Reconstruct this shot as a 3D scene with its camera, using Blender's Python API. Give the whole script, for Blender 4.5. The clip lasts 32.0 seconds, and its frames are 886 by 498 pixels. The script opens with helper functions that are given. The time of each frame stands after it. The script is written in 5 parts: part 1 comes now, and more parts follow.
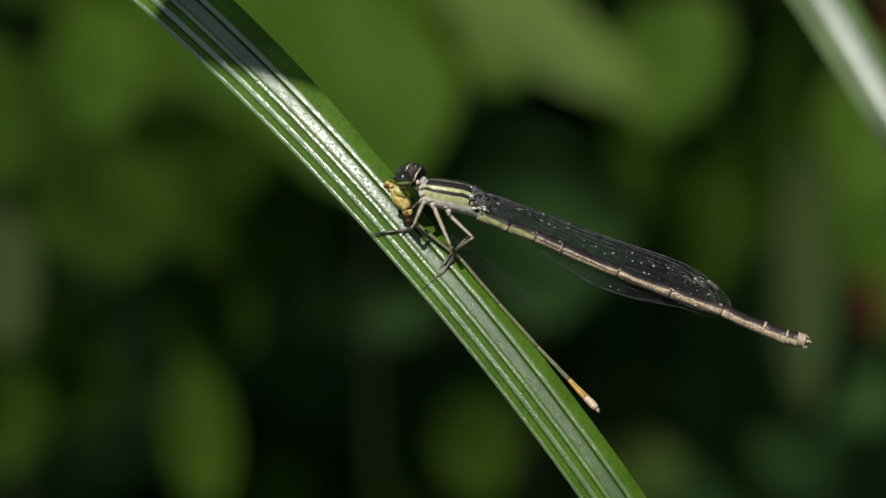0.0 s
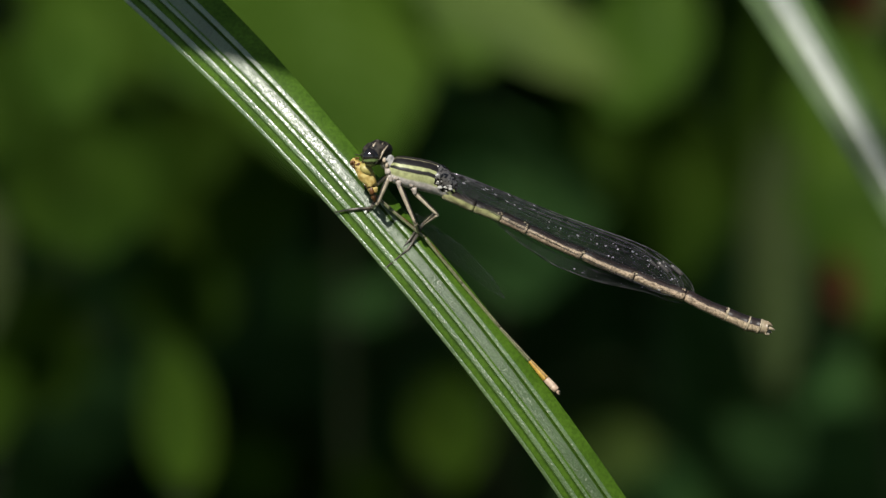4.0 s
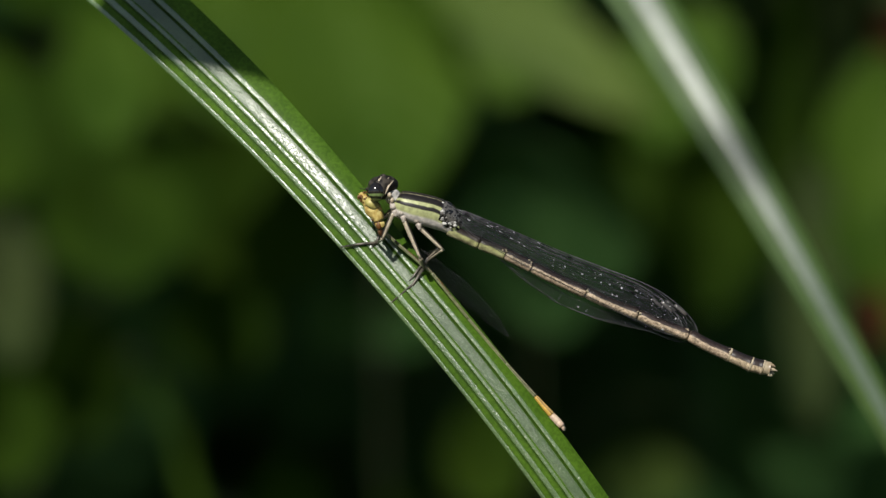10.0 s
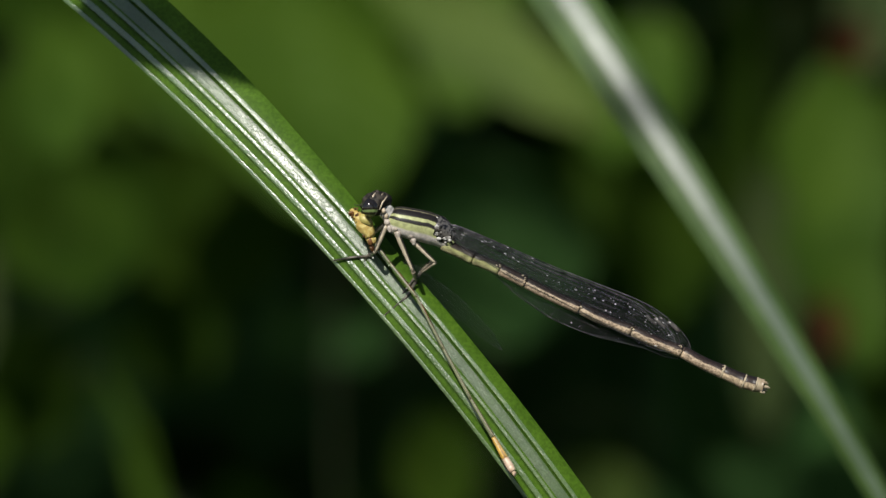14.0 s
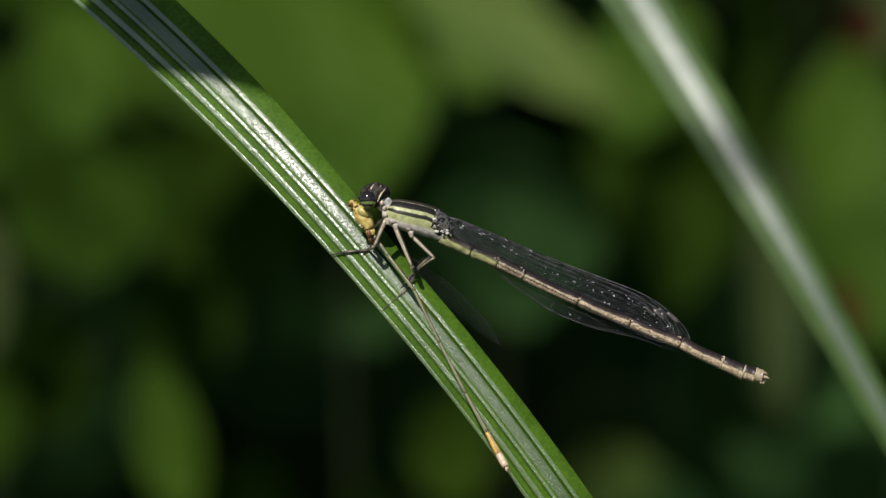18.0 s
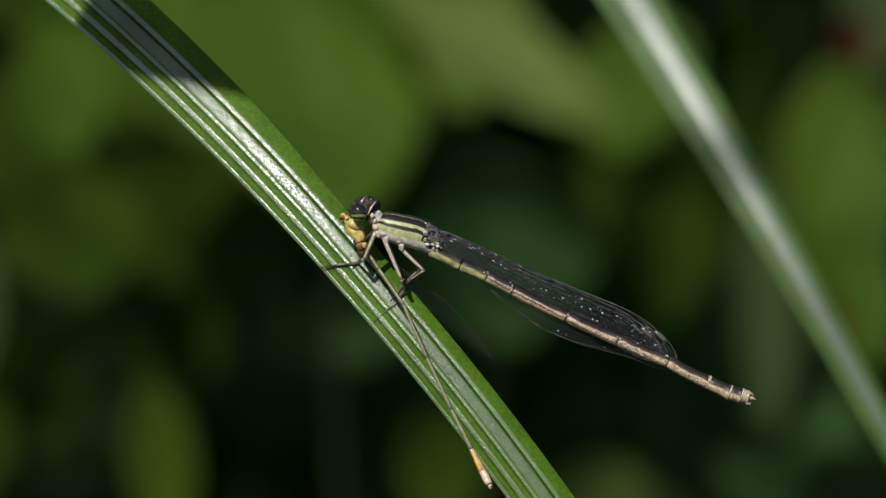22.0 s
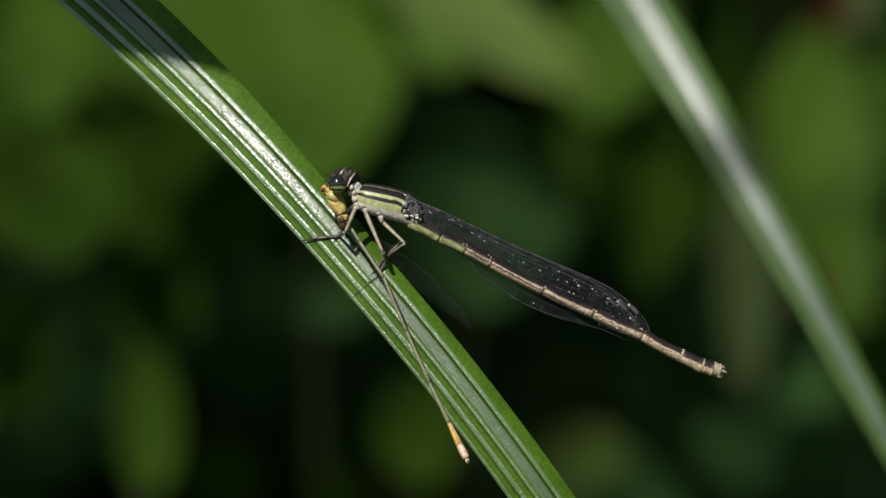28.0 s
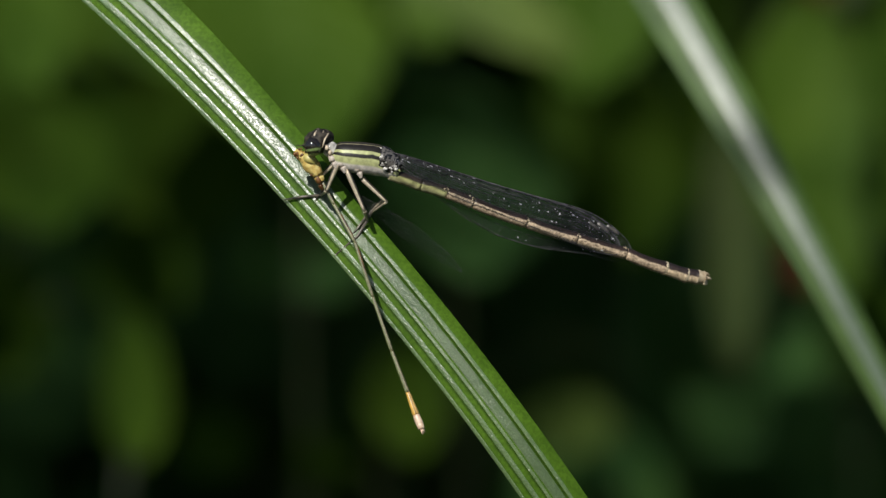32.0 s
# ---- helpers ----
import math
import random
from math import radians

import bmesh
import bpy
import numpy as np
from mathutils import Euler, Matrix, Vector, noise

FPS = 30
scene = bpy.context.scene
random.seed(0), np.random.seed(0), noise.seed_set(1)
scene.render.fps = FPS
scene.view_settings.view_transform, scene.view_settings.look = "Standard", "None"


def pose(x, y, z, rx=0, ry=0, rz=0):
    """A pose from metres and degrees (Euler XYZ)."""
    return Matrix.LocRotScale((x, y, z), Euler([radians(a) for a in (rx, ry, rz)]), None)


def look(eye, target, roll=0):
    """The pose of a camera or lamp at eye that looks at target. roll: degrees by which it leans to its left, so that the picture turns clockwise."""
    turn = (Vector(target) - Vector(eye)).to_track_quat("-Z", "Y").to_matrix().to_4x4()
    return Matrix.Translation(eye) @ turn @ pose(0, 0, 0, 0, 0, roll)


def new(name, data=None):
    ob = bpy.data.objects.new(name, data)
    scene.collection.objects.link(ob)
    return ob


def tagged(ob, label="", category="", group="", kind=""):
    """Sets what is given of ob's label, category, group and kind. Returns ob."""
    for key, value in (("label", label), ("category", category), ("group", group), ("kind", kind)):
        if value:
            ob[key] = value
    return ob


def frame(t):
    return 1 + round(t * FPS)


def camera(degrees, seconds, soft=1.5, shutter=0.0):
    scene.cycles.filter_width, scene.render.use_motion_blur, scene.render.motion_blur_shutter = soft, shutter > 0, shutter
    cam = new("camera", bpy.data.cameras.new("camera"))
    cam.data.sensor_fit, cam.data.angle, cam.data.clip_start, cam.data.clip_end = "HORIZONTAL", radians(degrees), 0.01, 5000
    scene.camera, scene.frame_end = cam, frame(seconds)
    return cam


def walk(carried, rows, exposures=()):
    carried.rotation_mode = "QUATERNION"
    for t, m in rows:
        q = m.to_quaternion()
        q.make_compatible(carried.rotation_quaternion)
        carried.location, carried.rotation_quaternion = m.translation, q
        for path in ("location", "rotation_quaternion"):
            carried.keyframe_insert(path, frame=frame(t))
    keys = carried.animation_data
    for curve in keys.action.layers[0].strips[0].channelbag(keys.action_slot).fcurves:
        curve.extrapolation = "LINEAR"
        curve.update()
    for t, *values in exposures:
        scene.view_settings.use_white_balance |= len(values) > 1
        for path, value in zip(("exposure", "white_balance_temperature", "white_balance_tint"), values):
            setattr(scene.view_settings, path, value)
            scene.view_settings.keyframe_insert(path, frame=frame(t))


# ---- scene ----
# ---------------------------------------------------------------- camera
EYE = (0, -0.4, 0.4)
cam = camera(9.0055, 32.0, soft=1.5)
cam.data.dof.use_dof = True
cam.data.dof.focus_distance = 0.3985
cam.data.dof.aperture_fstop = 46.0
cam.data.dof.aperture_blades = 0
walk(cam, [
        (0, look(EYE, (-0.002012, 0, 0.401207))), (0.5, look(EYE, (-0.001555, 0, 0.40111))),
        (1, look(EYE, (-0.000841, 0, 0.400795))), (1.5, look(EYE, (-0.000497, 0, 0.400536))),
        (2, look(EYE, (-0.000415, 0, 0.400817))), (2.5, look(EYE, (-0.000343, 0, 0.400987))),
        (3, look(EYE, (-0.000421, 0, 0.400931))), (3.5, look(EYE, (-0.000375, 0, 0.400502))),
        (4, look(EYE, (0, 0, 0.4))), (4.5, look(EYE, (-0.000007, 0, 0.39988))),
        (6.5, look(EYE, (-0.002143, 0, 0.399179))), (7, look(EYE, (-0.001841, 0, 0.399136))),
        (7.5, look(EYE, (-0.001978, 0, 0.399552))), (8, look(EYE, (-0.001891, 0, 0.400291))),
        (8.5, look(EYE, (-0.002797, 0, 0.400788))), (9, look(EYE, (-0.003453, 0, 0.401541))),
        (9.5, look(EYE, (-0.003711, 0, 0.402035))), (10, look(EYE, (-0.002561, 0, 0.402128))),
        (10.5, look(EYE, (-0.002067, 0, 0.402043))), (11, look(EYE, (-0.000948, 0, 0.402506))),
        (11.5, look(EYE, (0.000249, 0, 0.403281))), (12, look(EYE, (0.000377, 0, 0.403769))),
        (12.5, look(EYE, (0.001429, 0, 0.404304))), (13, look(EYE, (0.001128, 0, 0.404132))),
        (13.5, look(EYE, (0.001045, 0, 0.403382))), (15.5, look(EYE, (-0.000194, 0, 0.402331))),
        (16, look(EYE, (0.00029, 0, 0.401706))), (16.5, look(EYE, (0.000643, 0, 0.40102))),
        (17, look(EYE, (0.000065, 0, 0.400723))), (17.5, look(EYE, (-0.000212, 0, 0.401144))),
        (18, look(EYE, (-0.000199, 0, 0.401662))), (18.5, look(EYE, (0.000083, 0, 0.402291))),
        (19, look(EYE, (0.000007, 0, 0.402723))), (19.5, look(EYE, (0.000131, 0, 0.402957))),
        (20, look(EYE, (0.000261, 0, 0.403015))), (20.5, look(EYE, (0.000519, 0, 0.402742))),
        (21, look(EYE, (0.000595, 0, 0.402419))), (21.5, look(EYE, (0.000466, 0, 0.40249))),
        (22, look(EYE, (0.000556, 0, 0.402811))), (22.5, look(EYE, (0.000956, 0, 0.403065))),
        (23, look(EYE, (0.00185, 0, 0.402991))), (23.5, look(EYE, (0.002029, 0, 0.403072))),
        (24, look(EYE, (0.001941, 0, 0.403242))), (24.5, look(EYE, (0.001711, 0, 0.40345))),
        (25, look(EYE, (0.001793, 0, 0.403374))), (25.5, look(EYE, (0.001885, 0, 0.402622))),
        (26, look(EYE, (0.002055, 0, 0.401643))), (26.5, look(EYE, (0.001981, 0, 0.40078))),
        (28.5, look(EYE, (0.002253, 0, 0.400248))), (29, look(EYE, (0.002596, 0, 0.400579))),
        (29.5, look(EYE, (0.002788, 0, 0.400605))), (30, look(EYE, (0.003162, 0, 0.400199))),
        (30.5, look(EYE, (0.003705, 0, 0.399434))), (31, look(EYE, (0.003621, 0, 0.398758))),
        (31.2, look(EYE, (0.003585, 0, 0.398354))), (31.3, look(EYE, (0.003336, 0, 0.39853))),
        (31.5, look(EYE, (0.003124, 0, 0.398397))), (32, look(EYE, (0.002944, 0, 0.398092)))])

# ---------------------------------------------------------------- light
SUN = Vector((-0.28, -0.75, 0.60)).normalized()
world = bpy.data.worlds.new("world")
scene.world = world
world.use_nodes = True
wn = world.node_tree.nodes
sky = wn.new("ShaderNodeTexSky")
sky.sky_type, sky.sun_disc, sky.dust_density = "NISHITA", False, 0.5
sky.sun_elevation = math.asin(SUN.z)
sky.sun_rotation = math.atan2(SUN.x, SUN.y)
wn["Background"].inputs["Strength"].default_value = 0.08
world.node_tree.links.new(sky.outputs["Color"], wn["Background"].inputs["Color"])
sun = new("sun", bpy.data.lights.new("sun", "SUN"))
sun.data.energy, sun.data.angle, sun.data.color = 5.0, radians(0.5), (1.0, 0.96, 0.88)
sun.matrix_world = look(SUN * 5, (0, 0, 0))
scene.view_settings.exposure = 0.08

MM = 0.001


# ---------------------------------------------------------------- materials
def material(name, rough=0.5, spec=0.5):
    m = bpy.data.materials.new(name)
    m.use_nodes = True
    b = m.node_tree.nodes["Principled BSDF"]
    b.inputs["Roughness"].default_value = rough
    b.inputs["Specular IOR Level"].default_value = spec
    return m, m.node_tree.nodes, m.node_tree.links, b


def noise_node(n, l, scale, detail=3.0, coord="Object", stretch=None):
    tc = n.new("ShaderNodeTexCoord")
    tx = n.new("ShaderNodeTexNoise")
    tx.inputs["Scale"].default_value = scale
    tx.inputs["Detail"].default_value = detail
    if stretch:
        mp = n.new("ShaderNodeMapping")
        mp.inputs["Scale"].default_value = stretch
        l.new(tc.outputs[coord], mp.inputs["Vector"])
        l.new(mp.outputs["Vector"], tx.inputs["Vector"])
    else:
        l.new(tc.outputs[coord], tx.inputs["Vector"])
    return tx


def ramp_node(n, stops, mode="LINEAR"):
    r = n.new("ShaderNodeValToRGB")
    r.color_ramp.interpolation = mode
    e = r.color_ramp.elements
    while len(e) < len(stops):
        e.new(0.5)
    for k, (p, c) in zip(e, stops):
        k.position = p
        k.color = (*c, 1) if len(c) == 3 else c
    return r


def mix_rgb(n, l, fac, a, b, kind="MIX"):
    m = n.new("ShaderNodeMix")
    m.data_type, m.blend_type = "RGBA", kind
    for sock, val in ((m.inputs[0], fac), (m.inputs[6], a), (m.inputs[7], b)):
        if hasattr(val, "is_linked"):
            l.new(val, sock)
        elif isinstance(val, tuple):
            sock.default_value = (*val, 1)
        else:
            sock.default_value = val
    return m.outputs[2]


def add_bump(n, l, b, height, strength, dist):
    bp = n.new("ShaderNodeBump")
    bp.inputs["Strength"].default_value = strength
    bp.inputs["Distance"].default_value = dist
    l.new(height, bp.inputs["Height"])
    l.new(bp.outputs["Normal"], b.inputs["Normal"])
    return bp


def mottled(name, dark, light, scale, rough=0.5, spec=0.5, bump=0.2, bump_scale=None, bump_dist=0.00005, rand=0.0, soft=0.18):
    """Two colours mixed by noise, with fine relief."""
    m, n, l, b = material(name, rough, spec)
    tx = noise_node(n, l, scale, 5)
    r = ramp_node(n, [(0.5 - soft, dark), (0.5 + soft, light)])
    l.new(tx.outputs["Fac"], r.inputs["Fac"])
    col = r.outputs["Color"]
    if rand:
        oi = n.new("ShaderNodeObjectInfo")
        hs = n.new("ShaderNodeHueSaturation")
        mr = n.new("ShaderNodeMapRange")
        mr.inputs["To Min"].default_value, mr.inputs["To Max"].default_value = 1 - rand, 1 + rand
        l.new(oi.outputs["Random"], mr.inputs["Value"])
        l.new(mr.outputs["Result"], hs.inputs["Value"])
        l.new(col, hs.inputs["Color"])
        col = hs.outputs["Color"]
    l.new(col, b.inputs["Base Color"])
    if bump:
        t2 = noise_node(n, l, bump_scale or scale * 8, 3)
        add_bump(n, l, b, t2.outputs["Fac"], bump, bump_dist)
    return m


def leaf_material(name, dark, light, back, scale=60.0, rough=0.5, glow=0.35, veins=True):
    """Leaf tissue: mottled green with paler veins, some light coming through."""
    m, n, l, b = material(name, rough, 0.05)
    tx = noise_node(n, l, scale, 6)
    r = ramp_node(n, [(0.3, dark), (0.7, light)])
    l.new(tx.outputs["Fac"], r.inputs["Fac"])
    broad = noise_node(n, l, scale * 0.4, 2)
    rb = ramp_node(n, [(0.36, (0.62, 0.68, 0.70)), (0.64, (1.12, 1.04, 1.0))])
    l.new(broad.outputs["Fac"], rb.inputs["Fac"])
    col = mix_rgb(n, l, 1.0, r.outputs["Color"], rb.outputs["Color"], "MULTIPLY")
    if veins:
        uv = n.new("ShaderNodeUVMap")
        sep = n.new("ShaderNodeSeparateXYZ")
        l.new(uv.outputs["UV"], sep.inputs["Vector"])
        ab = n.new("ShaderNodeMath"); ab.operation = "SUBTRACT"; ab.inputs[1].default_value = 0.5
        l.new(sep.outputs["X"], ab.inputs[0])
        a2 = n.new("ShaderNodeMath"); a2.operation = "ABSOLUTE"
        l.new(ab.outputs[0], a2.inputs[0])
        sh = n.new("ShaderNodeMath"); sh.operation = "MULTIPLY_ADD"; sh.inputs[1].default_value = -0.55
        l.new(a2.outputs[0], sh.inputs[0]); l.new(sep.outputs["Y"], sh.inputs[2])
        wv = n.new("ShaderNodeMath"); wv.operation = "PINGPONG"; wv.inputs[1].default_value = 0.05
        l.new(sh.outputs[0], wv.inputs[0])
        mn = n.new("ShaderNodeMath"); mn.operation = "MINIMUM"
        l.new(wv.outputs[0], mn.inputs[0]); l.new(a2.outputs[0], mn.inputs[1])
        vr = ramp_node(n, [(0.0, (1, 1, 1)), (0.012, (0, 0, 0))])
        l.new(mn.outputs[0], vr.inputs["Fac"])
        col = mix_rgb(n, l, vr.outputs["Color"], col, tuple(min(1, c * 1.5 + 0.02) for c in light))
    oi = n.new("ShaderNodeObjectInfo")
    hs = n.new("ShaderNodeHueSaturation")
    mr = n.new("ShaderNodeMapRange")
    mr.inputs["To Min"].default_value, mr.inputs["To Max"].default_value = 0.85, 1.15
    l.new(oi.outputs["Random"], mr.inputs["Value"])
    l.new(mr.outputs["Result"], hs.inputs["Value"])
    l.new(col, hs.inputs["Color"])
    l.new(hs.outputs["Color"], b.inputs["Base Color"])
    tr = n.new("ShaderNodeBsdfTranslucent")
    tr.inputs["Color"].default_value = (*back, 1)
    ms = n.new("ShaderNodeMixShader")
    ms.inputs["Fac"].default_value = glow
    l.new(b.outputs["BSDF"], ms.inputs[1])
    l.new(tr.outputs["BSDF"], ms.inputs[2])
    l.new(ms.outputs["Shader"], n["Material Output"].inputs["Surface"])
    add_bump(n, l, b, tx.outputs["Fac"], 0.4, 0.0004)
    return m


def sedge_material(name, stops, rough, spec, fine_scale, relief, depth, cells=0.0, ior=1.5, beads=0.0):
    """Ribbed grass blade: colour across the blade, fine cell relief drawn out lengthwise and blotches."""
    m, n, l, b = material(name, rough, spec)
    b.inputs["IOR"].default_value = ior
    uv = n.new("ShaderNodeUVMap")
    sep = n.new("ShaderNodeSeparateXYZ")
    l.new(uv.outputs["UV"], sep.inputs["Vector"])
    r = ramp_node(n, stops)
    l.new(sep.outputs["X"], r.inputs["Fac"])
    big = noise_node(n, l, 240, 4)
    rb = ramp_node(n, [(0.3, (0.70, 0.74, 0.66)), (0.7, (1.15, 1.12, 1.1))])
    l.new(big.outputs["Fac"], rb.inputs["Fac"])
    fine = noise_node(n, l, fine_scale, 2)
    rf = ramp_node(n, [(0.35, (0.75, 0.78, 0.72)), (0.65, (1.15, 1.12, 1.12))])
    l.new(fine.outputs["Fac"], rf.inputs["Fac"])
    c1 = mix_rgb(n, l, 1.0, r.outputs["Color"], rb.outputs["Color"], "MULTIPLY")
    l.new(mix_rgb(n, l, 1.0, c1, rf.outputs["Color"], "MULTIPLY"), b.inputs["Base Color"])
    if cells:
        tc = n.new("ShaderNodeTexCoord")
        vo = n.new("ShaderNodeTexVoronoi")
        vo.inputs["Scale"].default_value = cells
        l.new(tc.outputs["Object"], vo.inputs["Vector"])
        dots = ramp_node(n, [(0.0, (1, 1, 1)), (0.30, (0.72, 0.72, 0.72)), (0.65, (0, 0, 0))], "EASE")
        l.new(vo.outputs["Distance"], dots.inputs["Fac"])
        mx = n.new("ShaderNodeMath"); mx.operation = "MULTIPLY_ADD"; mx.inputs[1].default_value = 0.3
        l.new(fine.outputs["Fac"], mx.inputs[0]); l.new(dots.outputs["Color"], mx.inputs[2])
        height = mx.outputs[0]
        if beads:
            ph = n.new("ShaderNodeMath"); ph.operation = "MULTIPLY_ADD"; ph.inputs[1].default_value = 2 * math.pi / beads
            wob = n.new("ShaderNodeMath"); wob.operation = "MULTIPLY"; wob.inputs[1].default_value = 9.0
            l.new(big.outputs["Fac"], wob.inputs[0])
            l.new(sep.outputs["Y"], ph.inputs[0]); l.new(wob.outputs[0], ph.inputs[2])
            sn = n.new("ShaderNodeMath"); sn.operation = "SINE"
            l.new(ph.outputs[0], sn.inputs[0])
            ad = n.new("ShaderNodeMath"); ad.operation = "MULTIPLY_ADD"; ad.inputs[1].default_value = 0.16
            l.new(sn.outputs[0], ad.inputs[0]); l.new(height, ad.inputs[2])
            height = ad.outputs[0]
        add_bump(n, l, b, height, relief, depth)
    else:
        add_bump(n, l, b, fine.outputs["Fac"], relief, depth)
    return m


def banded(name, stops, rough=0.35, spec=0.5, axis="Y", grain=3000.0, bump=0.25, uneven=0.05, low=0.72, high=1.15):
    """Colour bands round a body: position 0 is the belly, 0.5 the back."""
    m, n, l, b = material(name, rough, spec)
    uv = n.new("ShaderNodeUVMap")
    sep = n.new("ShaderNodeSeparateXYZ")
    l.new(uv.outputs["UV"], sep.inputs["Vector"])
    tx = noise_node(n, l, grain * 0.5, 3)
    pp = n.new("ShaderNodeMath"); pp.operation = "PINGPONG"; pp.inputs[1].default_value = 0.5
    l.new(sep.outputs[axis], pp.inputs[0])
    ad = n.new("ShaderNodeMath"); ad.operation = "MULTIPLY_ADD"; ad.inputs[1].default_value = uneven
    l.new(tx.outputs["Fac"], ad.inputs[0])
    l.new(pp.outputs[0] if axis == "Y" else sep.outputs["X"], ad.inputs[2])
    sb = n.new("ShaderNodeMath"); sb.operation = "SUBTRACT"; sb.inputs[1].default_value = uneven / 2
    l.new(ad.outputs[0], sb.inputs[0])
    r = ramp_node(n, stops)
    l.new(sb.outputs[0], r.inputs["Fac"])
    t2 = noise_node(n, l, grain, 3)
    rb = ramp_node(n, [(0.34, (low,) * 3), (0.66, (high,) * 3)])
    l.new(t2.outputs["Fac"], rb.inputs["Fac"])
    l.new(mix_rgb(n, l, 1.0, r.outputs["Color"], rb.outputs["Color"], "MULTIPLY"), b.inputs["Base Color"])
    add_bump(n, l, b, t2.outputs["Fac"], bump, 0.00004)
    return m


def membrane_material(name, tint, solid=0.2):
    """Clear insect wing: mostly see-through, with a thin glossy skin."""
    m, n, l, b = material(name, 0.22, 0.6)
    b.inputs["Base Color"].default_value = (*tint, 1)
    tx = noise_node(n, l, 2600, 2)
    add_bump(n, l, b, tx.outputs["Fac"], 0.5, 0.00006)
    tp = n.new("ShaderNodeBsdfTransparent")
    tp.inputs["Color"].default_value = (0.86, 0.88, 0.88, 1)
    ms = n.new("ShaderNodeMixShader")
    ms.inputs["Fac"].default_value = solid
    l.new(tp.outputs["BSDF"], ms.inputs[1])
    l.new(b.outputs["BSDF"], ms.inputs[2])
    l.new(ms.outputs["Shader"], n["Material Output"].inputs["Surface"])
    return m


BLACK, GREEN, PALE = (0.012, 0.010, 0.009), (0.36, 0.38, 0.18), (0.62, 0.57, 0.52)
TAN = (0.38, 0.29, 0.20)
# darker green paints shade into the furrows beside the ribs; G1 is the blade's own
G_SHADE, G1 = (0.028, 0.062, 0.0045), (0.052, 0.110, 0.009)
M_SEDGE = sedge_material("sedge_green", [(0.0, G1), (0.066, G1), (0.073, G_SHADE), (0.085, G1), (0.15, G1), (0.172, G_SHADE), (0.20, G_SHADE), (0.30, G1), (0.37, G1), (0.393, G_SHADE), (0.422, G_SHADE), (0.49, G1), (0.705, G1), (0.716, G_SHADE), (0.764, G_SHADE), (0.84, G1), (1.0, G1)],
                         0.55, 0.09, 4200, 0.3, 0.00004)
M_SEDGE_PALE = sedge_material("sedge_grey_green", [(0.0, (0.044, 0.082, 0.022)), (1.0, (0.044, 0.082, 0.020))], 0.45, 0.17, 3000, 0.3, 0.00004)
M_RIB = sedge_material("sedge_rib", [(0.0, (0.084, 0.140, 0.054)), (1.0, (0.080, 0.136, 0.050))], 0.28, 0.72, 6500, 0.9, 0.000020, 7000, 1.65, 0.0032)
M_MIDRIB = sedge_material("sedge_midrib", [(0.0, (0.062, 0.102, 0.042)), (1.0, (0.058, 0.098, 0.038))], 0.30, 0.50, 9000, 0.9, 0.000018, 8600, 1.6)
# far midrib: pale bluish base colour carries part of the sky's sheen
M_FAR_SHEEN = sedge_material("sedge_far_midrib_sheen", [(0.0, (0.074, 0.106, 0.072)), (1.0, (0.070, 0.102, 0.068))], 0.36, 0.44, 9000, 0.4, 0.00002, 6000, 1.6)
M_THORAX = banded("thorax_stripes", [(0.0, PALE), (0.160, PALE), (0.185, GREEN), (0.245, GREEN), (0.253, BLACK), (0.284, BLACK), (0.292, GREEN), (0.320, GREEN), (0.328, BLACK),
                                     (0.402, BLACK), (0.408, (0.20, 0.18, 0.11)), (0.416, (0.20, 0.18, 0.11)), (0.422, BLACK), (0.455, BLACK), (0.46, (0.12, 0.10, 0.07)), (0.47, BLACK), (0.5, BLACK)], 0.4, 0.3, uneven=0.03)
M_JOINT = mottled("joint_mottled", (0.008, 0.007, 0.006), (0.09, 0.083, 0.076), 4600, 0.25, 0.7, 1.0, 4200, soft=0.05)
M_NECK = mottled("thorax_joint_grey", (0.14, 0.13, 0.12), (0.66, 0.64, 0.60), 2600, 0.22, 0.6, 0.6, 2500)
M_HEAD = mottled("head_dark", (0.008, 0.007, 0.006), (0.05, 0.042, 0.034), 2600, 0.65, 0.2, 1.0, 3200, soft=0.1)
M_HIP = mottled("hip_pale", (0.26, 0.22, 0.18), (0.52, 0.46, 0.40), 2600, 0.4, 0.4, 0.5, 3200)
M_HEADPALE = mottled("head_pale", (0.35, 0.28, 0.20), (0.55, 0.46, 0.34), 1500, 0.4, 0.5, 0.3, 3000)
M_EYE = banded("eye_green_black", [(0.0, (0.30, 0.34, 0.14)), (0.105, (0.27, 0.32, 0.12)), (0.125, (0.03, 0.03, 0.015)), (0.165, (0.03, 0.03, 0.015)), (0.18, (0.16, 0.22, 0.08)),
                                   (0.205, (0.16, 0.22, 0.08)), (0.225, BLACK), (0.5, BLACK)], 0.12, 0.6, bump=0.05)
M_AB_FRONT = banded("abdomen_yellow_green", [(0.0, (0.32, 0.29, 0.19)), (0.25, (0.28, 0.285, 0.12)), (0.285, (0.03, 0.022, 0.018)), (0.5, BLACK)], 0.45, 0.25, grain=2400, bump=0.8, uneven=0.16, low=0.55, high=1.3)
M_AB = banded("abdomen_tan_black", [(0.0, (0.30, 0.24, 0.17)), (0.10, TAN), (0.255, (0.44, 0.34, 0.24)), (0.28, (0.03, 0.018, 0.015)), (0.5, BLACK)], 0.42, 0.3, grain=6500, bump=0.6, uneven=0.07, low=0.40, high=1.35)
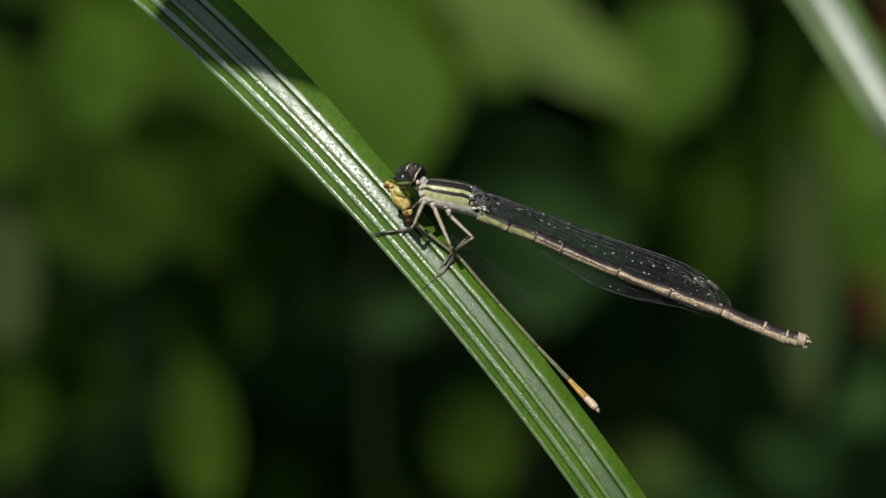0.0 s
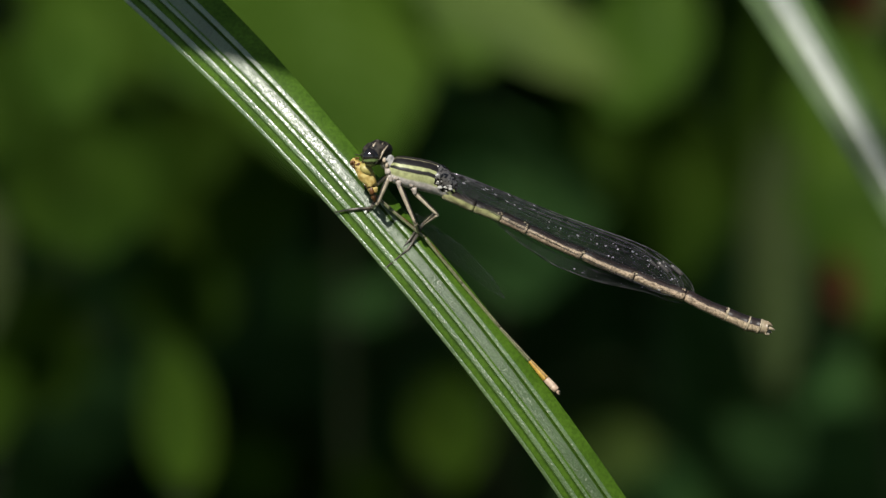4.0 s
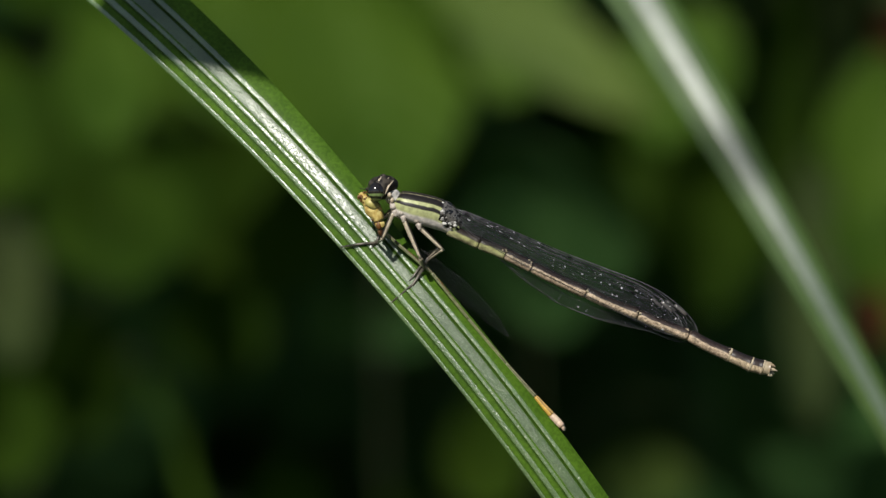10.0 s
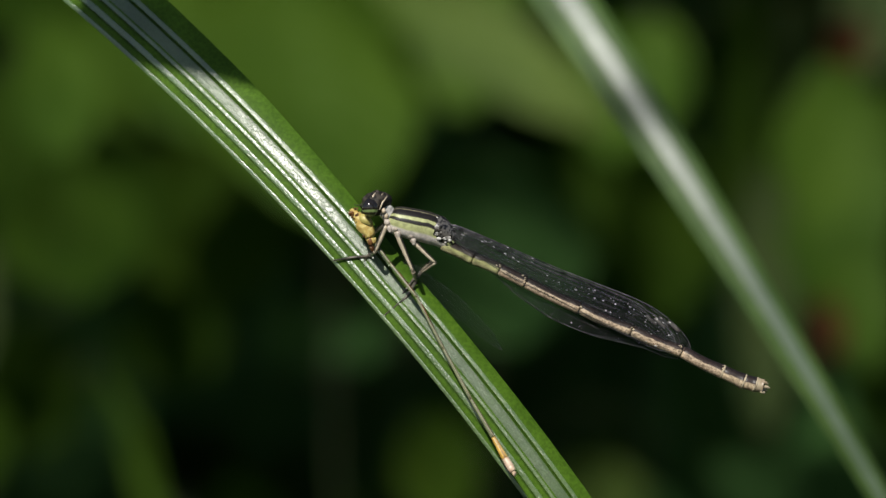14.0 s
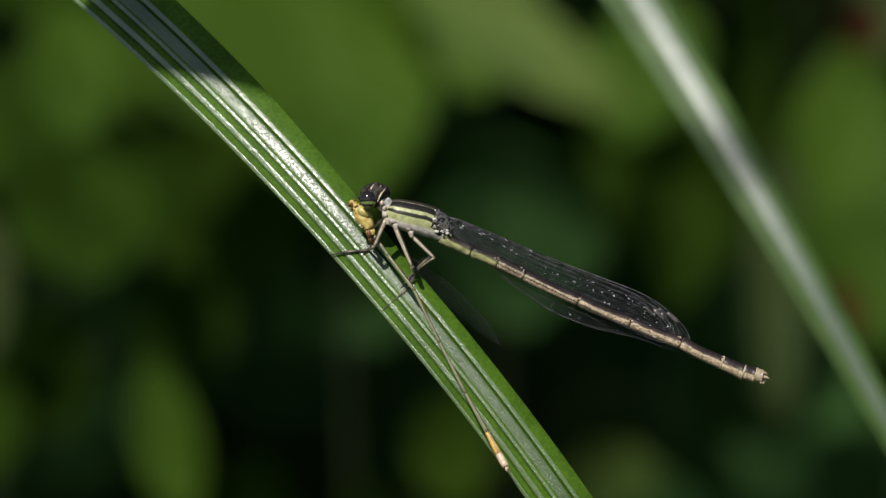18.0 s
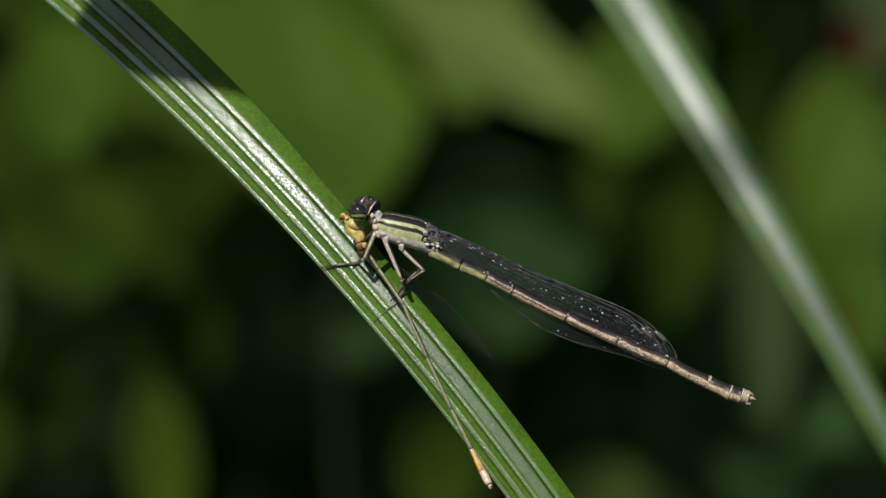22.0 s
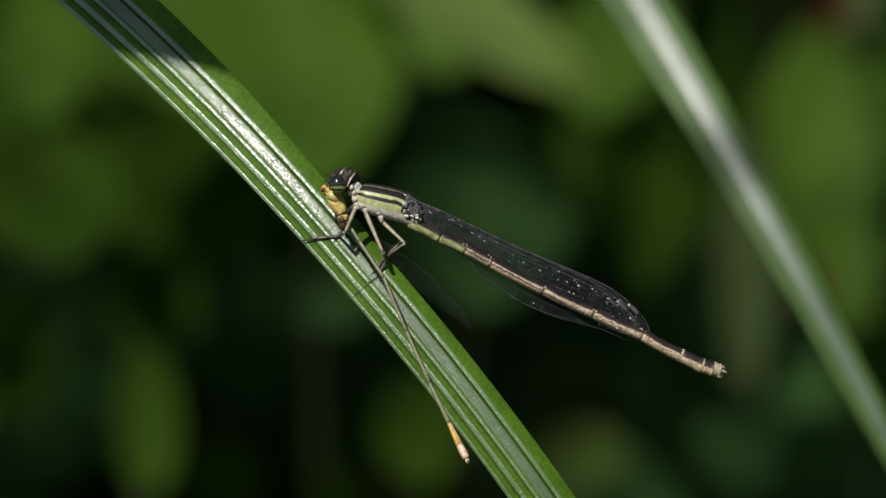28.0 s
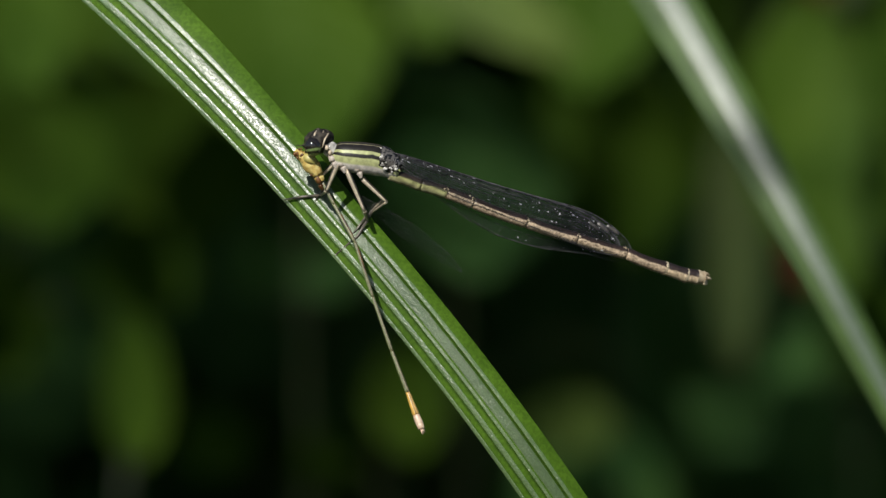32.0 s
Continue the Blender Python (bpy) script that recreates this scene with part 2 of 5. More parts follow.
M_AB_END = banded("abdomen_end_blotched", [(0.0, (0.34, 0.27, 0.18)), (0.23, (0.46, 0.36, 0.24)), (0.262, (0.03, 0.02, 0.018)), (0.5, BLACK)], 0.42, 0.3, grain=6000, bump=0.5, uneven=0.08, low=0.45, high=1.3)
M_AB_JOINT = mottled("abdomen_joint_dark", (0.02, 0.016, 0.012), (0.10, 0.07, 0.05), 2000, 0.4)
M_AB_TIP = mottled("abdomen_tip_cream", (0.26, 0.20, 0.13), (0.52, 0.44, 0.31), 1500, 0.4, 0.5, 0.4, 2500)
M_LEG = banded("leg_cream_dark", [(0.0, (0.45, 0.38, 0.28)), (0.28, (0.42, 0.36, 0.26)), (0.34, (0.03, 0.025, 0.02)), (0.5, (0.02, 0.018, 0.015))], 0.35)
M_TARSUS = mottled("tarsus_dark", (0.015, 0.014, 0.012), (0.16, 0.14, 0.11), 1600, 0.4, soft=0.12)
M_WING = membrane_material("wing_membrane", (0.03, 0.03, 0.034), 0.075)
M_WING_FAINT = membrane_material("wing_faint", (0.03, 0.03, 0.036), 0.05)
M_VEIN = mottled("wing_vein", (0.012, 0.010, 0.011), (0.10, 0.097, 0.10), 1500, 0.18, 0.8, 0.4, 4000)
# near-white colour, so the wing's glints show whatever the light
M_GLINT = mottled("wing_glint", (0.35, 0.35, 0.36), (0.7, 0.7, 0.7), 2000, 0.15, 1.0, 0.0)
M_STIGMA = mottled("wing_spot", (0.03, 0.03, 0.03), (0.10, 0.09, 0.08), 2000, 0.3)
M_PREY = mottled("caught_yellow", (0.38, 0.25, 0.06), (0.60, 0.49, 0.18), 2600, 0.5, 0.4, 1.0, 4200, soft=0.12)
M_JAW = mottled("jaw_olive", (0.28, 0.24, 0.06), (0.48, 0.42, 0.15), 1500, 0.4, 0.5, 0.6, 2600)
M_PREY_DARK = mottled("caught_brown", (0.03, 0.012, 0.006), (0.16, 0.07, 0.02), 1200, 0.35, 0.5, 0.4, 2200)
M_PREY_AB = banded("caught_abdomen", [(0.0, (0.13, 0.15, 0.07)), (0.19, (0.18, 0.20, 0.09)), (0.235, (0.07, 0.06, 0.035)), (0.275, (0.05, 0.045, 0.03)), (0.30, (0.34, 0.32, 0.18)), (0.36, (0.10, 0.09, 0.05)), (0.5, (0.05, 0.04, 0.03))], 0.35)
M_PREY_ORANGE = banded("caught_orange", [(0.0, (0.50, 0.30, 0.06)), (0.22, (0.56, 0.34, 0.07)), (0.27, (0.16, 0.08, 0.03)), (0.33, (0.55, 0.36, 0.12)), (0.5, (0.30, 0.18, 0.06))], 0.35)
M_PREY_TIP = mottled("caught_tip", (0.40, 0.26, 0.16), (0.66, 0.52, 0.40), 1500, 0.35)
M_SOIL = mottled("soil", (0.012, 0.009, 0.006), (0.040, 0.028, 0.018), 40, 0.9, 0.2, 0.8, 300, 0.002)
M_LEAF = leaf_material("leaf_bright", (0.032, 0.074, 0.0055), (0.055, 0.106, 0.010), (0.066, 0.14, 0.014))
M_LEAF_OLIVE = leaf_material("leaf_olive", (0.058, 0.098, 0.018), (0.080, 0.124, 0.027), (0.09, 0.14, 0.025))
M_LEAF_GREY = leaf_material("leaf_grey_green", (0.07, 0.105, 0.035), (0.10, 0.14, 0.05), (0.09, 0.13, 0.04))
M_LEAF_DARK = leaf_material("leaf_deep", (0.030, 0.080, 0.022), (0.055, 0.125, 0.034), (0.05, 0.13, 0.03))
M_LEAF_RED = leaf_material("leaf_red_brown", (0.10, 0.022, 0.015), (0.16, 0.05, 0.03), (0.16, 0.05, 0.02))
M_STEM = mottled("stem_dark", (0.015, 0.025, 0.008), (0.035, 0.045, 0.015), 120, 0.5)
M_BARK = mottled("bark_brown", (0.04, 0.03, 0.02), (0.11, 0.08, 0.05), 60, 0.85, 0.3, 0.8, 300, 0.002)


# ---------------------------------------------------------------- mesh helpers
def part(name, bm, mat, parent=None, label="", smooth=True):
    me = bpy.data.meshes.new(name)
    bm.to_mesh(me)
    bm.free()
    me.materials.append(mat)
    if smooth:
        for p in me.polygons:
            p.use_smooth = True
    ob = new(name, me)
    if parent is not None:
        ob.parent = parent
    if label:
        tagged(ob, label)
    return ob


def empty(name, label, category, group=""):
    ob = new(name)
    ob.empty_display_size = 0.01
    return tagged(ob, label, category, group)


def loft(stations, n=18, bm=None):
    """A closed body along stations (x, y, z, half width, half height), millimetres; the belly is v = 0, the near side 0.25."""
    bm = bm or bmesh.new()
    uvl = bm.loops.layers.uv.verify()
    pts = [Vector(s[:3]) for s in stations]
    rings = []
    for i, s in enumerate(stations):
        t = (pts[min(i + 1, len(pts) - 1)] - pts[max(i - 1, 0)]).normalized()
        side = Vector((0, 1, 0)) - t * t.y
        side.normalize()
        up = side.cross(t)
        if up.z < 0 and abs(t.z) < 0.95:
            up = -up
        ring = []
        for k in range(n):
            a = 2 * math.pi * k / n
            ring.append(bm.verts.new((pts[i] - up * math.cos(a) * s[4] - side * math.sin(a) * s[3]) * MM))
        rings.append(ring)
    for i in range(len(rings) - 1):
        for k in range(n):
            k2 = (k + 1) % n
            f = bm.faces.new((rings[i][k], rings[i + 1][k], rings[i + 1][k2], rings[i][k2]))
            for lp, (u, v) in zip(f.loops, ((i, k), (i + 1, k), (i + 1, k + 1), (i, k + 1))):
                lp[uvl].uv = (u / (len(rings) - 1), v / n)
    for ring, rev in ((rings[0], False), (rings[-1], True)):
        f = bm.faces.new(list(reversed(ring)) if rev else ring)
        for lp in f.loops:
            lp[uvl].uv = (0.0 if not rev else 1.0, 0.25)
    bmesh.ops.recalc_face_normals(bm, faces=bm.faces)
    return bm


def rounded(stations, steps=3):
    """Smooth the stations by Catmull-Rom interpolation."""
    out = []
    s = [np.array(v, float) for v in stations]
    for i in range(len(s) - 1):
        p0, p1, p2, p3 = s[max(i - 1, 0)], s[i], s[i + 1], s[min(i + 2, len(s) - 1)]
        for k in range(steps):
            t = k / steps
            out.append(0.5 * (2 * p1 + (p2 - p0) * t + (2 * p0 - 5 * p1 + 4 * p2 - p3) * t * t + (3 * p1 - p0 - 3 * p2 + p3) * t ** 3))
    out.append(s[-1])
    return [tuple(v) for v in out]


def ball(centre, radii, bm=None, nu=14, nv=10):
    """An ellipsoid, millimetres, with the belly-to-back coordinate in v."""
    bm = bm or bmesh.new()
    uvl = bm.loops.layers.uv.verify()
    start = len(bm.verts)
    rings = []
    for j in range(nv + 1):
        b = math.pi * j / nv
        ring = []
        for i in range(nu):
            a = 2 * math.pi * i / nu
            p = Vector((math.sin(b) * math.cos(a) * radii[0], math.sin(b) * math.sin(a) * radii[1], -math.cos(b) * radii[2]))
            ring.append(bm.verts.new((Vector(centre) + p) * MM))
        rings.append(ring)
    for j in range(nv):
        for i in range(nu):
            i2 = (i + 1) % nu
            f = bm.faces.new((rings[j][i], rings[j][i2], rings[j + 1][i2], rings[j + 1][i]))
            for lp, v in zip(f.loops, (j, j, j + 1, j + 1)):
                lp[uvl].uv = (i / nu, 0.5 * v / nv)
    bmesh.ops.remove_doubles(bm, verts=bm.verts[:] if start == 0 else [v for r in (rings[0], rings[-1]) for v in r], dist=1e-8)
    return bm


def tube(points, radii, n=8, bm=None):
    st = [(*p, r, r) for p, r in zip(points, radii)]
    return loft(st, n, bm)


# ---------------------------------------------------------------- ground
def build_ground():
    bm = bmesh.new()
    # fine near the plants, coarse to the horizon
    cuts = [-400, -60, -12, -4] + [v * 0.2 for v in range(-10, 21)] + [6, 12, 60, 400]
    grid = [[bm.verts.new((x, y, (noise.noise((x * 2.3, y * 2.3, 0)) * 0.03 - 0.015) if abs(x) < 4 and -4 < y < 6 else -0.015)) for x in cuts] for y in cuts]
    for j in range(len(cuts) - 1):
        for i in range(len(cuts) - 1):
            bm.faces.new((grid[j][i], grid[j][i + 1], grid[j + 1][i + 1], grid[j + 1][i]))
    tagged(part("ground", bm, M_SOIL), "dark damp soil under the plants", "ground", kind="structure")


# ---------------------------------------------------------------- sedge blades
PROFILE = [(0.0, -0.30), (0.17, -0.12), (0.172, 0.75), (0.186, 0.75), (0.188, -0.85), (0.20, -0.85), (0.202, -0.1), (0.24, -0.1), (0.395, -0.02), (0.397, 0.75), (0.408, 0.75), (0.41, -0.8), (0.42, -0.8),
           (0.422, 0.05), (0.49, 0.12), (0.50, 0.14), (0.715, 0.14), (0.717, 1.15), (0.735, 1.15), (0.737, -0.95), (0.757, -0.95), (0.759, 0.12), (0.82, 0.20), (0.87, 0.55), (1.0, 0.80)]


def blade_strip(shape, c0, c1, cols, step, hump=0.0, lift=0.0, under=0.0):
    """A lengthwise strip of a blade, between c0 and c1 of its width. shape: width, start (x, z) of the edge, lean from the vertical there in
    degrees, its change per millimetre upwards, length above, where the tip begins to taper, backward slope and its change, depth of the root,
    growth of the width per millimetre and whether the outer margin broadens."""
    width, start, angle, bend, high, taper, slope, arch, floor, grow, margin = shape
    fine = [i / 200 for i in range(201)]
    depth = np.concatenate([[0], np.cumsum(np.tan(np.interp(fine[1:], [p[0] for p in PROFILE], [p[1] for p in PROFILE])) / 200)])

    def line(sgn):
        x, z, s, out = start[0], start[1], 0.0, []
        while (s < high) if sgn > 0 else z > floor:
            a = radians(max(angle + bend * s, 0.0))
            out.append((s, x, z, a))
            dd = step if abs(s) < 45 else step * 5
            x -= sgn * math.sin(a) * dd
            z += sgn * math.cos(a) * dd
            s += sgn * dd
        return out
    rows = list(reversed(line(-1)[1:])) + line(1)
    cs = [c0 + (c1 - c0) * i / (cols - 1) for i in range(cols)]

    def across(c, s):
        """The outer margin broadens upwards."""
        return c if c < 0.82 or not margin else 0.82 + (c - 0.82) * (1.25 + min(0.65, 0.04 * max(s, 0)))
    bm = bmesh.new()
    uvl = bm.loops.layers.uv.verify()
    grid = []
    for s, x, z, a in rows:
        w = width * (1 + (max(s, 0) if margin else min(max(s, -40), 40)) * grow)
        if s > taper:
            w *= max(0.02, 1 - ((s - taper) / (high - taper)) ** 1.3)
        sb = max(s, -60.0)
        y0 = slope * sb + arch * sb * sb
        row = []
        for i, c in enumerate(cs):
            k = 2 * i / (cols - 1) - 1
            y = y0 + float(np.interp(c, fine, depth)) * w - lift - hump * math.sqrt(max(0.0, 1 - k * k)) + under
            row.append(bm.verts.new(((x + math.cos(a) * w * across(c, s)) * MM, y * MM, (z + math.sin(a) * w * across(c, s)) * MM)))
        grid.append(row)
    for j in range(len(grid) - 1):
        for i in range(cols - 1):
            f = bm.faces.new((grid[j][i], grid[j][i + 1], grid[j + 1][i + 1], grid[j + 1][i]))
            for lp, (ci, rj) in zip(f.loops, ((i, j), (i + 1, j), (i + 1, j + 1), (i, j + 1))):
                lp[uvl].uv = (cs[ci], rows[rj][0] * 0.01)
    bmesh.ops.recalc_face_normals(bm, faces=bm.faces)
    return bm


NEAR_RIBS = (("edge", 0.034, 0.034, 0.025), ("rib", 0.247, 0.048, 0.03), ("rib", 0.454, 0.031, 0.02), ("midrib", 0.6125, 0.0975, 0.03), ("rib", 0.797, 0.035, 0.02))
# the far midrib is broadened to the width of its painted sheen
FAR_RIBS = (("edge", 0.03, 0.03, 0.025), ("rib", 0.247, 0.04, 0.02), ("midrib", 0.57, 0.205, 0.0), ("rib", 0.86, 0.06, 0.01))


def sedge_blade(shape, label, step, mats, ribs):
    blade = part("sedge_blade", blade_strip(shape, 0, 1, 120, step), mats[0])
    tagged(blade, label, "grass blade", "sedge blades")
    part("underside", blade_strip(shape, 0.004, 0.996, 12, step * 2, 0, 0, 0.12), mats[0], blade)
    for name, c, half, hump in ribs:
        part(name, blade_strip(shape, c - half, c + half, 9 if name != "midrib" else 15, step, hump, 0.002), mats[1] if name != "midrib" else mats[2], blade,
             "broad pale waxy midrib" if name == "midrib" else "")
    return blade


def build_sedge():
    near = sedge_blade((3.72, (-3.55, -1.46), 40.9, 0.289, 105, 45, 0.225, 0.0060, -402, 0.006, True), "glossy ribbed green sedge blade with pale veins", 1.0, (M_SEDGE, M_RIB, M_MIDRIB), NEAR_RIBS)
    far = sedge_blade((3.85, (0.72, 0.55), 30.3, 0.05, 140, 80, 0.245, 0.0050, -402, 0.017, False), "pale grey-green sedge blade swaying behind the insect", 2.0, (M_SEDGE_PALE, M_SEDGE_PALE, M_FAR_SHEEN), FAR_RIBS)
    return near, far


def build_shading_blade(name, label, tip, over, bow, root, width, taper, keel=0.5):
    """An unseen blade, placed to shade the plants: it arches over from the side, between them and the sun. Root, two
    handles of its bow, tip. keel: where across it its fold runs.
    """
    bm = bmesh.new()
    uvl = bm.loops.layers.uv.verify()
    tip, over, bow, root = Vector(tip), Vector(over), Vector(bow), Vector(root)
    rows = []
    for i in range(41):
        t = 1 - (1 - i / 40) ** 2
        u = 1 - t
        p = root * u ** 3 + bow * 3 * t * u * u + over * 3 * t * t * u + tip * t ** 3
        w = width * min(1, (1 - t) * taper + 0.02)
        rows.append([bm.verts.new((p + Vector((0, (c - keel) * w * 0.8, (c - keel) * w * 0.6 - abs(c - 0.5) * w * 0.3))) * MM) for c in (0, 0.25, 0.5, 0.75, 1)])
    for j in range(40):
        for i in range(4):
            f = bm.faces.new((rows[j][i], rows[j][i + 1], rows[j + 1][i + 1], rows[j + 1][i]))
            for lp, (a, b) in zip(f.loops, ((i, j), (i + 1, j), (i + 1, j + 1), (i, j + 1))):
                lp[uvl].uv = (a / 4, b / 10)
    return tagged(part(name, bm, M_SEDGE), label, "grass blade", "sedge blades")


# ---------------------------------------------------------------- damselfly
def leg(fly, pts, radius, label=""):
    """Femur, tibia and tarsus along five points, millimetres."""
    hip, knee, ankle, mid, claw = pts
    def limb(a, b, r0, r1, swell=1.15):
        a, b = Vector(a), Vector(b)
        return [(*(a.lerp(b, t)), r, r) for t, r in ((0, r0), (0.15, r0 * swell), (0.5, (r0 + r1) / 2 * swell), (0.9, r1), (1, r1 * 0.8))]
    femur = part("leg", loft(limb(hip, knee, radius, radius * 0.8), 10), M_LEG, fly, label)
    part("tibia", loft(limb(knee, ankle, radius * 0.8, radius * 0.55, 1.0), 8), M_LEG, femur)
    bm = bmesh.new()
    loft([(*p, r, r) for p, r in ((ankle, radius * 0.6), (mid, radius * 0.55), (claw, radius * 0.35))], 6, bm)
    d = Vector(claw) - Vector(mid)
    for sgn in (-1, 1):
        e = Vector(claw) + d.normalized() * 0.12 + Vector((0, 0, sgn * 0.07))
        loft([(*claw, 0.05, 0.05), (*e, 0.015, 0.015)], 5, bm)
    # bristles
    k, an = Vector(knee), Vector(ankle)
    for i in range(7):
        p = k.lerp(an, 0.1 + i * 0.12)
        for sgn in (-1, 1):
            q = p + Vector((sgn * 0.22, -0.05, -0.2 * (an - k).normalized().x + 0.05))
            loft([(*p, 0.012, 0.012), (*q, 0.004, 0.004)], 4, bm)
    part("tarsus", bm, M_TARSUS, femur)
    return femur


def wing_mesh(upper, lower, y0, y1, length, cols=36, rows=10):
    """A wing sheet between two edge functions of the way along it (0..1), bent slightly; returns the bmesh and a place function."""
    def place(t, s):
        b = lower(t) + (upper(t) - lower(t)) * s
        corr = 0.035 * math.sin(s * 22) * min(1, (upper(t) - lower(t)))
        return Vector((t * length, y0 + (y1 - y0) * t + 0.10 * (s - 0.5) + corr, b))
    bm = bmesh.new()
    uvl = bm.loops.layers.uv.verify()
    g = [[bm.verts.new(place(1 - (1 - i / cols) ** 1.5, j / rows) * MM) for j in range(rows + 1)] for i in range(cols + 1)]
    for i in range(cols):
        for j in range(rows):
            f = bm.faces.new((g[i][j], g[i + 1][j], g[i + 1][j + 1], g[i][j + 1]))
            for lp, (a, c) in zip(f.loops, ((i, j), (i + 1, j), (i + 1, j + 1), (i, j + 1))):
                lp[uvl].uv = (a / cols, c / rows)
    return bm, place


def wing(fly, name, upper, lower, y0, y1, length, seed, skin, thick=1.0):
    bm, place = wing_mesh(upper, lower, y0, y1, length)
    w = part(name, bm, skin, fly, "clear smoky wing folded along the back" if thick == 1 else "faint clear wing")
    rnd = random.Random(seed)
    vb = bmesh.new()
    off = Vector((0, -0.012, 0))
    for s, r in ((0.995, 0.035), (0.87, 0.022), (0.74, 0.018), (0.55, 0.012), (0.38, 0.013), (0.2, 0.011), (0.01, 0.02)):
        a = 0.0 if s in (0.995, 0.01) else 0.05
        tube([place(a + (1 - a) * (1 - (1 - i / 24) ** 1.5), s + 0.02 * math.sin(i * 0.7 + s * 9)*(0 if s in (0.995, 0.01) else 1)) + off for i in range(25)], [r * thick] * 25, 5, vb)
    t = 0.12
    while t < 0.97:
        levels = (0.0, 0.2, 0.38, 0.55, 0.72, 0.86, 1.0)
        for a, b in zip(levels, levels[1:]):
            if rnd.random() < 0.72:
                tt = t + rnd.uniform(-0.012, 0.012)
                tube([place(min(tt, 1), a) + off, place(min(tt + 0.006, 1), b) + off], [0.009 * thick] * 2, 4, vb)
        t += 0.034
    part("wing_venation", vb, M_VEIN, w)
    if thick == 1:
        db = bmesh.new()
        # white beads that imitate glints, strung along three veins, most of them towards the tip
        for ss, first, gap in ((0.82, 0.60, 0.021), (0.66, 0.42, 0.024), (0.42, 0.70, 0.022), (0.10, 0.30, 0.034)):
            tt = first
            while tt < 0.965:
                if rnd.random() < 0.05 + 0.5 * tt ** 3:
                    r = 0.02 + 0.045 * rnd.random() ** 2
                    ball(place(tt, ss + rnd.uniform(-0.03, 0.03)) + off * 2, (r * rnd.uniform(1, 2.0), r, r), db, 6, 5)
                tt += gap * rnd.uniform(0.8, 1.25)
        # white slivers that imitate highlights on the thick veins near the base
        for i in range(4):
            tt, ss = rnd.uniform(0.05, 0.36), rnd.choice((0.74, 0.87, 0.97))
            ball(place(tt, ss) + off * 2, (rnd.uniform(0.08, 0.2), 0.03, 0.025), db, 6, 5)
        part("wing_glint", db, M_GLINT, w, "white beads standing in for glints on the veins")
    if thick < 1:
        return w
    sb = bmesh.new()
    loft([(*(place(0.875, 0.93) + off), 0.02, 0.10), (*(place(0.89, 0.93) + off), 0.03, 0.15), (*(place(0.915, 0.93) + off), 0.03, 0.15), (*(place(0.93, 0.94) + off), 0.02, 0.08)], 8, sb)
    part("wing_spot", sb, M_STIGMA, w)
    return w


